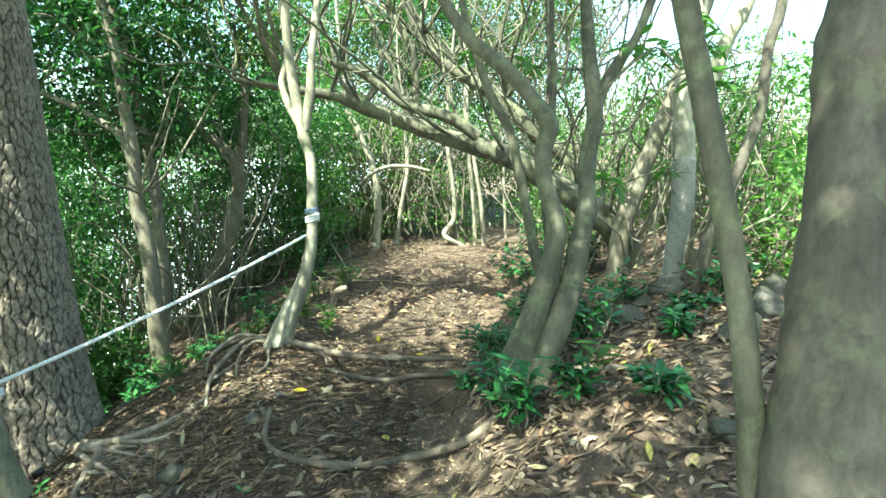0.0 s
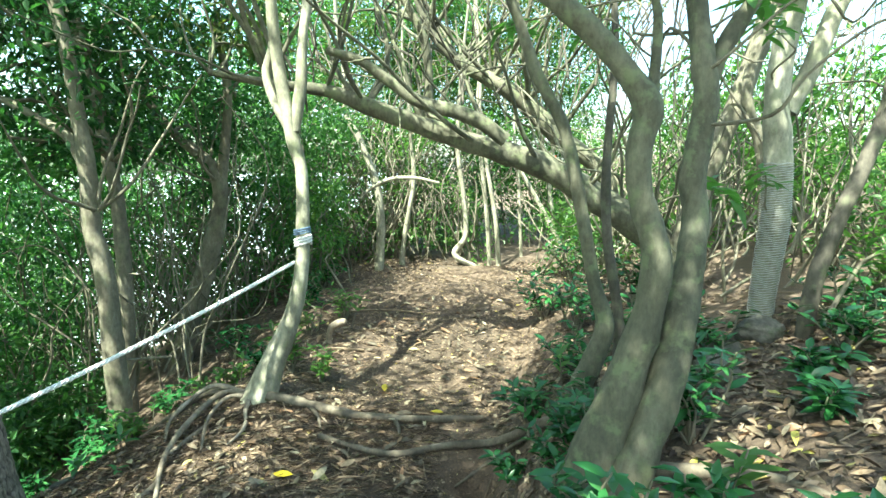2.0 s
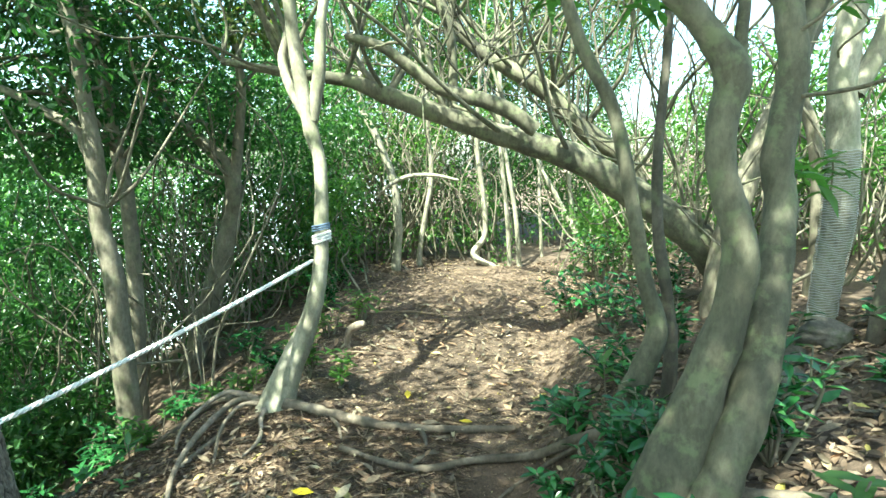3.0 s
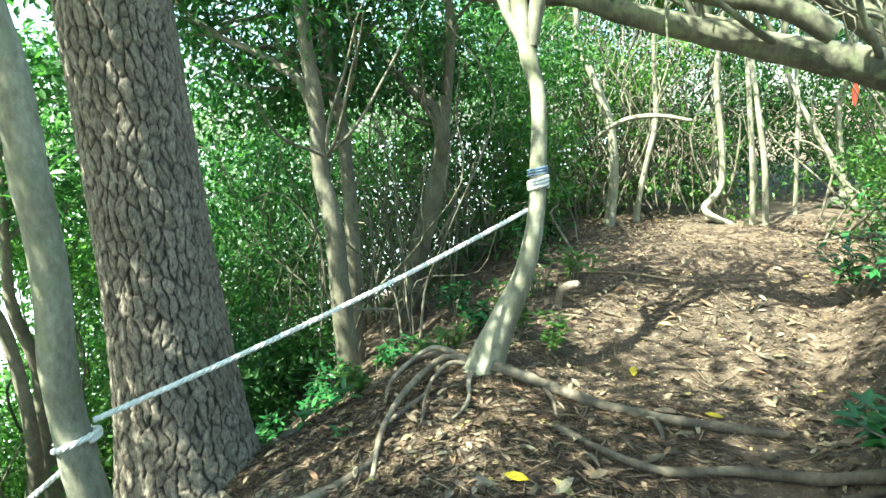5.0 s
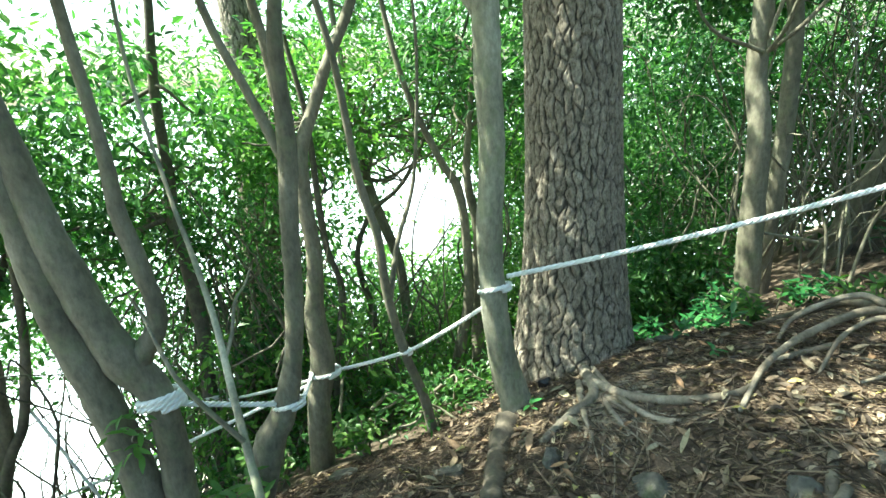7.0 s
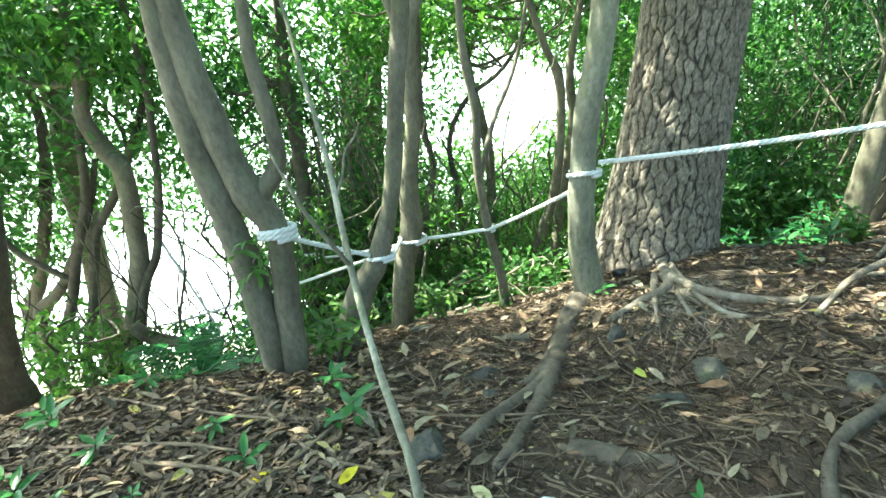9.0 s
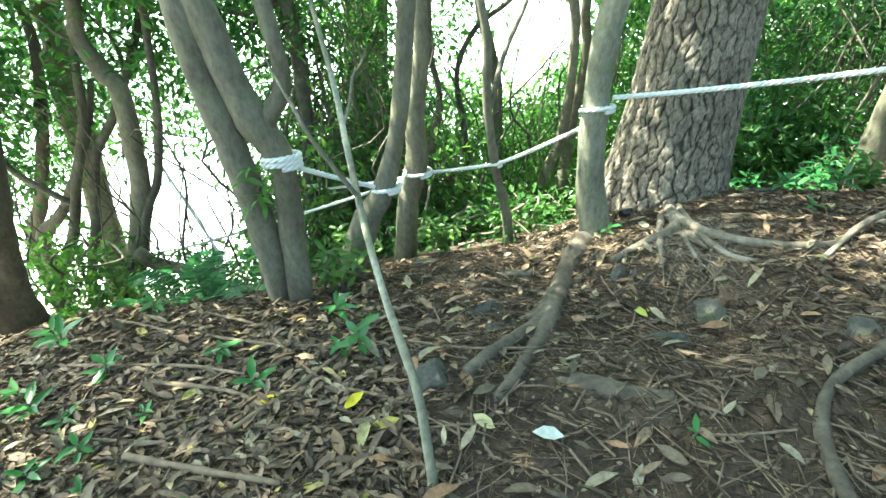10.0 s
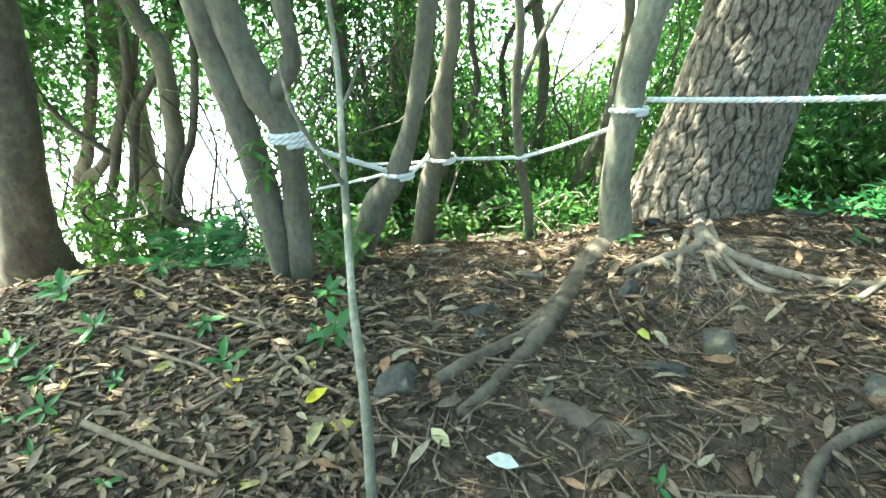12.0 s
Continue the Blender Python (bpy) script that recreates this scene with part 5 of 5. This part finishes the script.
for x, y, h, n, s in ((-1.77, 0.47, 0.10, 6, 0.12), (-1.70, 0.58, 0.06, 5, 0.08), (-2.28, 0.34, 0.12, 7, 0.12), (-2.40, 0.28, 0.10, 6, 0.11), (-1.97, 0.62, 0.07, 8, 0.10), (-1.92, 1.05, 0.07, 7, 0.09), (-1.65, 1.21, 0.07, 5, 0.10), (-2.12, 1.51, 0.11, 7, 0.11),
                      (-1.70, 1.57, 0.13, 7, 0.13), (-1.76, 1.50, 0.05, 6, 0.08), (-3.05, 1.50, 0.12, 6, 0.10), (-2.40, 4.02, 0.10, 7, 0.12), (-2.35, 4.40, 0.14, 8, 0.15), (-1.49, 0.70, 0.05, 6, 0.08), (-0.97, 2.37, 0.05, 3, 0.06), (-1.42, 0.60, 0.06, 5, 0.09), (-2.46, 3.02, 0.07, 4, 0.09), (-1.62, 0.85, 0.05, 5, 0.06), (-1.15, 1.04, 0.04, 4, 0.05), (-1.30, 0.78, 0.04, 5, 0.05), (-1.95, 0.35, 0.06, 6, 0.08), (-2.05, 3.85, 0.06, 5, 0.08), (-1.55, 0.42, 0.07, 6, 0.09), (-2.62, 0.62, 0.10, 6, 0.09)):
    seedling(x, y, h * 0.9, n, s * 0.82, LEAF_FRESH)
for x, y, h, n, s in ((-1.58, 5.35, 0.42, 10, 0.15), (-1.40, 5.2, 0.36, 9, 0.14), (-1.75, 5.0, 0.22, 8, 0.09), (-2.50, 5.05, 0.25, 9, 0.08), (-2.75, 5.0, 0.25, 9, 0.08), (-1.12, 6.4, 0.35, 9, 0.14), (0.55, 4.05, 0.25, 9, 0.1), (0.72, 2.55, 0.28, 10, 0.12)):
    seedling(x, y, h, n, s, LEAF_LIGHT, "upright young plant with light green leaves", 1.0)


def leafy_plant(label, x, y, height, spread, shoots, mat, size, group="glossy plants"):
    """An evergreen plant: shoots with whorls of whole leaves."""
    g = gz(x, y)
    t = thing("evergreen_plant", (x, y, g), label, "plant", group)
    r = np.random.default_rng(int(abs(x * 377 + y * 119) * 10))
    for k in range(shoots):
        a, q = r.uniform(0, 6.28), r.uniform(0.15, 1.0)
        tipp = (x + math.cos(a) * spread * q, y + math.sin(a) * spread * q, g + height * r.uniform(0.45, 1.0))
        rows = twig_to((x + 0.02 * math.cos(a), y + 0.02 * math.sin(a), g - 0.02), tipp, 0.006, k + x * 3, 0.3)
        mesh_ob("shoot", *tube(rows, 5, 3, 0), BARK_GREY, t)
        n = 12
        s = 0.35 + 0.65 * np.arange(n) / (n - 1)
        c = np.stack([np.interp(s, np.linspace(0, 1, 5), [w[i] for w in rows]) for i in range(3)], -1)
        b = np.arange(n) * 2.4 + r.uniform(0, 6)
        d = np.stack([np.cos(b), np.sin(b), r.uniform(-0.2, 0.7, n)], -1)
        mesh_ob("foliage", *blades(c, d, np.tile((0, 0, 1.0), (n, 1)) + r.normal(size=(n, 3)) * 0.2, size * r.uniform(0.7, 1.15, n), 0.38, 0.15, 0.25), mat, t)
    return t


GLOSSY = "glossy evergreen plant with bluish sheen on its leaves"
for x, y, h, sp, n in ((0.36, 2.42, 0.40, 0.12, 9), (0.30, 2.60, 0.28, 0.12, 7), (0.64, 2.50, 0.24, 0.12, 6), (0.98, 2.28, 0.20, 0.16, 7), (0.86, 3.05, 0.45, 0.16, 10), (0.95, 3.40, 0.35, 0.2, 9), (0.50, 3.25, 0.25, 0.2, 8), (0.35, 3.95, 0.22, 0.25, 9), (0.75, 4.3, 0.35, 0.3, 11), (1.15, 4.6, 0.45, 0.3, 11), (1.0, 5.5, 0.55, 0.4, 13), (0.85, 6.2, 0.5, 0.35, 12), (1.45, 4.25, 0.3, 0.25, 9), (1.9, 3.6, 0.3, 0.25, 9), (1.35, 3.0, 0.14, 0.15, 6), (1.6, 3.4, 0.16, 0.2, 7), (2.2, 4.0, 0.4, 0.3, 9), (-3.2, 4.6, 0.3, 0.25, 8), (-2.9, 4.85, 0.22, 0.25, 8), (1.3, 6.9, 0.6, 0.4, 12), (1.6, 5.9, 0.6, 0.4, 12), (-2.6, 5.45, 0.3, 0.25, 8), (-3.0, 5.2, 0.35, 0.25, 8), (-1.9, 5.75, 0.3, 0.25, 8), (-2.25, 6.2, 0.4, 0.3, 10), (-1.75, 7.0, 0.4, 0.3, 10), (-1.7, 7.9, 0.4, 0.3, 9)):
    leafy_plant(GLOSSY, x, y, h, sp, n, LEAF_GLOSS, 0.10)
for x, y, h, sp, n in ((0.30, 3.15, 0.16, 0.2, 8), (0.55, 3.55, 0.2, 0.22, 8), (0.20, 3.42, 0.1, 0.15, 6), (0.42, 3.36, 0.14, 0.2, 7)):
    leafy_plant("low dark evergreen plant under the bank tree", x, y, h, sp, n, LEAF_GLOSS, 0.075)
for x, y, h, sp, n in ((-3.45, 1.75, 0.4, 0.22, 8), (-3.25, 2.3, 0.35, 0.2, 7), (-4.6, 0.35, 0.6, 0.3, 12), (-4.2, 0.2, 0.5, 0.25, 10), (-3.95, 3.1, 0.45, 0.25, 8), (-4.3, 2.7, 0.4, 0.25, 8), (-2.62, 1.55, 0.3, 0.15, 6), (-2.72, 1.18, 0.75, 0.12, 6), (-3.4, 3.4, 0.3, 0.2, 6), (-1.42, 5.22, 0.42, 0.16, 7), (-1.15, 5.10, 0.30, 0.14, 6), (-1.85, 5.05, 0.22, 0.16, 6), (-2.55, 4.85, 0.3, 0.2, 7), (-2.2, 5.3, 0.25, 0.2, 6), (-1.25, 6.7, 0.4, 0.25, 8), (-1.5, 6.3, 0.35, 0.25, 8), (2.3, 3.5, 0.5, 0.3, 9), (2.6, 4.2, 0.7, 0.35, 11)):
    leafy_plant("leafy undergrowth plant in fresh light green", x, y, h, sp, n, LEAF_LIGHT, 0.085, "undergrowth")


def fern(x, y, n, length):
    g = gz(x, y)
    t = thing("fern", (x, y, g), "green fern with arching fronds beside the twin tree", "fern", "ferns")
    for k in range(n):
        a = k * 6.283 / n + 0.3 * math.sin(k * 3)
        L = length * (0.8 + 0.3 * math.sin(k * 5.1) ** 2)
        s = np.linspace(0.1, 1, 16)
        c = np.stack([x + np.cos(a) * L * s, y + np.sin(a) * L * s, g + 0.55 * L * s * (1.5 - 1.25 * s)], -1)
        side = np.array((-math.sin(a), math.cos(a), 0.05))
        cc, dd, zz = [], [], []
        for sgn in (1, -1):
            cc.append(c)
            dd.append(np.tile(side * sgn, (16, 1)) + np.array((math.cos(a), math.sin(a), -0.15)) * 0.45)
            zz.append(L * 0.30 * np.sin(np.pi * (0.12 + 0.85 * s)) ** 0.8)
        fr = mesh_ob("frond", *joined([blades(np.vstack(cc), np.vstack(dd), np.tile((0, 0, 1.0), (32, 1)), np.concatenate(zz), 0.24, 0.1, 0.15), tube(np.column_stack([c, np.full(16, 0.003)]), 5, 1, 0)]), LEAF_GLOSS, t)


for x, y, n, L in ((-3.05, 0.95, 9, 0.42), (-3.00, 0.62, 9, 0.40), (-2.85, 0.80, 7, 0.3)):
    fern(x, y, n, L)


def leaf_spray(shoot, x, y, z, n, size, mat):
    """A whorl of large leaves at the end of a shoot."""
    b = np.arange(n) * 2.4
    d = np.stack([np.cos(b), np.sin(b), rng.uniform(-0.7, 0.25, n)], -1)
    for k in range(n):
        mesh_ob("leaf", *blades(np.array([(x, y, z)]) + rng.normal(size=(1, 3)) * 0.025, d[k:k + 1], np.array([(0, 0, 1.0)]) + rng.normal(size=(1, 3)) * 0.3, size * rng.uniform(0.7, 1.2), 0.34, 0.15, 0.3), mat, shoot, origin=shoot.parent.location)
    return (x, y, z)


for x, y, z in ((1.15, 2.45, 1.95), (1.25, 2.75, 2.15), (1.05, 3.15, 2.2), (1.5, 3.9, 2.3), (1.65, 4.1, 1.5), (0.95, 3.2, 1.45), (1.9, 4.3, 2.6), (0.55, 3.7, 2.2), (0.2, 4.0, 2.3)):
    par = wrapped if x > 1.3 else bank_tree
    a = (1.90, 4.35, z - 0.3) if x > 1.3 else (0.83, 3.1, z - 0.25)
    shoot = mesh_ob("shoot", *tube(twig_to(a, (x, y, z), 0.006, x * 9), 5, 4, 0), BARK_GREY, par)
    leaf_spray(shoot, x, y, z, 11, 0.13, LEAF_LIGHT)
    leaf_spray(shoot, x + 0.05, y - 0.04, z - 0.05, 8, 0.11, LEAF_LIGHT)


shoot = mesh_ob("shoot", *tube(twig_to((-2.57, 1.30, 0.0), (-2.50, 1.25, 0.14), 0.004, 2.2), 5, 4, 0), BARK_GREY, twin_tree)
for dz in (0.0, 0.07, 0.14):
    leaf_spray(shoot, -2.50 + 0.01 * dz, 1.25, 0.04 + dz, 8, 0.07, LEAF_LIGHT)


# ---- small things ----
for k in range(66):   # netting wrapped round the trunk
    z = 0.62 + k * 0.0145
    row = np.array([(1.88, 4.35, 0.71, 0.070), (1.92, 4.35, 1.18, 0.082), (1.91, 4.35, 1.58, 0.080), (1.87, 4.35, 1.91, 0.076), (1.88, 4.35, 2.22, 0.068), (1.93, 4.35, 2.47, 0.061), (1.95, 4.35, 2.83, 0.051)])
    x, y, r = (np.interp(z, row[:, 2], row[:, c]) for c in (0, 1, 3))
    a = np.linspace(0, 2 * math.pi, 26)
    ringrows = np.column_stack([x + (r + 0.006) * np.cos(a), y + (r + 0.006) * np.sin(a), z + 0.004 * np.sin(a * 5 + k), np.full(26, 0.0024)])
    mesh_ob("netting_cord", *tube(ringrows, 5, 1, 0), MESH_WRAP, wrapped)
tw = thing("twine", (-1.16, 4.79, 1.08), "blue and grey twine wound round the rope knot", "twine")
mesh_ob("winding", *joined(rope(coil(-1.165, 4.80, 1.10, 0.056, 3, 0.006, spread=2.5), 0.006, 0, 2)), BLUE_TWINE, tw)
tape = thing("marker_tape", (1.85, 10.85, 1.55), "red marking tape tied to a far stem", "marking tape")
v, f = blades(np.array([(1.85, 10.72, 1.75)]), np.array([(0.05, 0, -1.0)]), np.array([(0, -1.0, 0.1)]), 0.34, 0.22, 0.05, 0.05)
mesh_ob("strip", np.vstack([v, v + (0, 0.006, 0)]), np.vstack([f, f + 12]), RED_TAPE, tape)
bag = rock("crumpled black plastic scrap at the foot of the pine", -2.66, 3.24, 0.045, 0.05, 0.045, 0.15, 3, "")
bag.name, bag["category"] = "plastic_scrap", "litter"
bag.data.materials[0] = BLACK
for nm, lab, x, y, s, col in (("pale_leaf", "large pale fallen leaf lying on dark soil", -1.09, 2.06, 0.085, (0.62, 0.66, 0.58)), ("yellow_leaf", "bright yellow fallen leaf on the litter", -1.42, 1.48, 0.08, (0.62, 0.52, 0.03)), ("yellow_leaf", "yellow fallen leaf on the bare path", -1.07, 3.62, 0.11, (0.66, 0.50, 0.03)),
                              ("pale_leaf", "pale yellowish fallen leaf on dark soil", -1.25, 1.85, 0.08, (0.50, 0.46, 0.24)), ("orange_leaf", "orange fallen leaf at the foot of a tree", -2.27, 2.83, 0.08, (0.55, 0.24, 0.05)), ("yellow_leaf", "yellow fallen leaf on the litter", -1.55, 1.28, 0.07, (0.60, 0.50, 0.03)), ("yellow_leaf", "yellow-green fallen leaf on soil", -1.72, 2.78, 0.08, (0.42, 0.45, 0.08)), ("yellow_leaf", "yellow fallen leaf beside the path", -0.62, 4.95, 0.10, (0.62, 0.48, 0.04)), ("yellow_leaf", "yellow fallen leaf on the path", -0.25, 4.55, 0.09, (0.62, 0.48, 0.04))):
    a = x * 17 + y * 5
    ob = mesh_ob(nm, *blades(np.array([(x, y, gz(x, y) + 0.022)]), np.array([(math.cos(a), math.sin(a), 0.05)]), np.array([(0.1, -0.1, 1.0)]), s, 0.5, 0.15, -0.1), plain_material(nm, col, 0.5, 0.2, 40.0))
    tagged(ob, lab, "fallen leaf", "fallen leaves")


# ---- litter ----
def scatter(n, x0, x1, y0, y1, keep=None):
    p = rng.uniform(size=(n, 2)) * (x1 - x0, y1 - y0) + (x0, y0)
    if keep is not None:
        p = p[rng.uniform(size=n) < keep(p[:, 0], p[:, 1])]
    return p


def litter(name, label, p, size, aspect, curl, mat, lift=0.012):
    z = ground_z(p[:, 0], p[:, 1])
    e = 0.02
    nor = np.stack([-(ground_z(p[:, 0] + e, p[:, 1]) - z) / e, -(ground_z(p[:, 0], p[:, 1] + e) - z) / e, np.ones(len(p))], -1)
    nor += rng.normal(size=nor.shape) * 0.28
    a = rng.uniform(0, 6.283, len(p))
    d = np.stack([np.cos(a), np.sin(a), np.zeros(len(p))], -1)
    d -= nor * np.sum(d * nor, 1, keepdims=True) / np.sum(nor * nor, 1, keepdims=True)
    c = np.column_stack([p, z + lift * rng.uniform(0.3, 1.6, len(p))])
    s = size * rng.uniform(0.55, 1.3, len(p))
    if size > 0.05 and aspect > 0.1:
        v, f = blades(c, d, nor, s, aspect, 0.22, curl)
    else:
        v, f = leaf_cloud(c, size, aspect, out=d * 4, lift=0.0, flat=0.97, fold=0.1, curl=curl)
    ob = mesh_ob(name, v, f, mat)
    return tagged(ob, label, "leaf litter", kind="stuff")


def off_path(x, y):
    mid_ = -0.45 + 0.18 * np.clip(y - 4, 0, 6)
    return np.clip(0.14 + 0.9 * smoothstep(0.15, 0.8, np.abs(x - mid_)) - 0.75 * np.exp(-((x + 1.75) ** 2 + (y - 2.2) ** 2) / 0.45) - 0.7 * np.exp(-((x + 1.05) ** 2 + (y - 2.4) ** 2) / 0.5), 0.05, 1) * (0.55 + 0.45 * wobble(x, y, 2.3, 0.4))


litter("leaf_litter", "brown dead leaves strewn over the soil", np.vstack([scatter(11000, -3.2, 0.2, -0.2, 4.0, off_path), scatter(17000, -3.0, 2.4, 3.0, 9.8, off_path), scatter(8000, 0.2, 2.6, 1.0, 4.6), scatter(3000, -3.0, 3.5, -3.0, 1.2)]), 0.056, 0.38, 0.2, LITTER)
litter("large_leaves", "large long dead leaves lying singly on the soil", np.vstack([scatter(520, -2.7, -0.2, 1.5, 4.4), scatter(520, -3.2, -1.0, -0.2, 1.8), scatter(330, -1.6, 0.6, 4.2, 7.5), scatter(420, 0.4, 2.4, 1.4, 4.2)]), 0.092, 0.33, 0.25, BIG_LEAVES, 0.02)
litter("leaf_litter", "smaller broken dead leaves on the slope", scatter(13000, -3.2, -1.0, -0.2, 1.7), 0.051, 0.34, 0.3, LITTER, 0.016)
litter("leaf_crumbs", "small broken leaf pieces and chips on the soil", np.vstack([scatter(26000, -3.2, 0.6, -0.2, 5.0), scatter(26000, -2.2, 1.6, 4.5, 9.5)]), 0.026, 0.45, 0.2, LITTER, 0.006)
litter("pine_needles", "brown pine needles matted on the soil", np.vstack([scatter(34000, -3.2, -0.2, 0.0, 4.6), scatter(2500, -1.5, 1.5, 4.0, 7.0)]), 0.085, 0.03, 0.12, NEEDLES, 0.014)


def stick(label, points, r):
    t = thing("fallen_stick", (*points[0], gz(*points[0])), label, "stick", "fallen sticks")
    mesh_ob("stick_wood", *tube([(x, y, gz(x, y) + r * 1.1 + 0.012, r * (1 - 0.4 * k / len(points))) for k, (x, y) in enumerate(points)], 7, 5, 0.12), TWIG, t)
    return t


for pts, r in (([(-1.83, 0.82), (-1.67, 1.10), (-1.50, 1.24)], 0.010), ([(-2.70, 0.30), (-2.49, 0.55), (-2.23, 0.81)], 0.010), ([(-1.40, 1.13), (-1.62, 1.37), (-1.75, 1.50)], 0.009), ([(-1.42, 0.85), (-1.27, 1.08), (-1.15, 1.30)], 0.012), ([(-2.2, 0.9), (-1.95, 1.2), (-1.8, 1.45)], 0.008), ([(1.2, 2.0), (1.45, 2.3), (1.7, 2.45)], 0.012), ([(-1.9, 5.3), (-1.3, 5.75), (-0.9, 5.8)], 0.012), ([(-1.3, 6.9), (-0.8, 6.95), (-0.4, 6.9)], 0.012), ([(0.7, 4.4), (1.1, 4.1), (1.5, 4.3)], 0.014), ([(-2.1, 0.45), (-1.9, 0.9), (-1.75, 1.15)], 0.009), ([(-1.62, 0.55), (-1.45, 0.95), (-1.30, 1.25)], 0.007), ([(-1.95, 1.25), (-1.6, 1.42), (-1.42, 1.62)], 0.008), ([(-2.45, 0.9), (-2.2, 1.15), (-2.0, 1.2)], 0.008), ([(-1.35, 0.62), (-1.12, 0.82), (-1.0, 1.1)], 0.008), ([(-1.75, 1.75), (-1.62, 1.95), (-1.55, 2.2)], 0.006)):
    stick("dry fallen stick lying in the leaf litter", pts, r)
p = np.vstack([scatter(1500, -3.2, 2.4, -0.2, 9.0), scatter(900, -2.8, -0.6, 0.0, 4.2)])
tws = []
for k, (x, y) in enumerate(p):
    a, L = rng.uniform(0, 6.28), rng.uniform(0.06, 0.28)
    q = [(x + math.cos(a) * L * s, y + math.sin(a) * L * s + 0.02 * math.sin(s * 4 + k)) for s in (0, 0.5, 1)]
    tws.append(tube([(u, w, gz(u, w) + 0.014, 0.0022 + 0.0022 * (k % 3 == 0)) for u, w in q], 4, 1, 0))
tagged(mesh_ob("twig_litter", *joined(tws), TWIG), "thin dry twigs scattered on the ground", "twigs", kind="stuff")
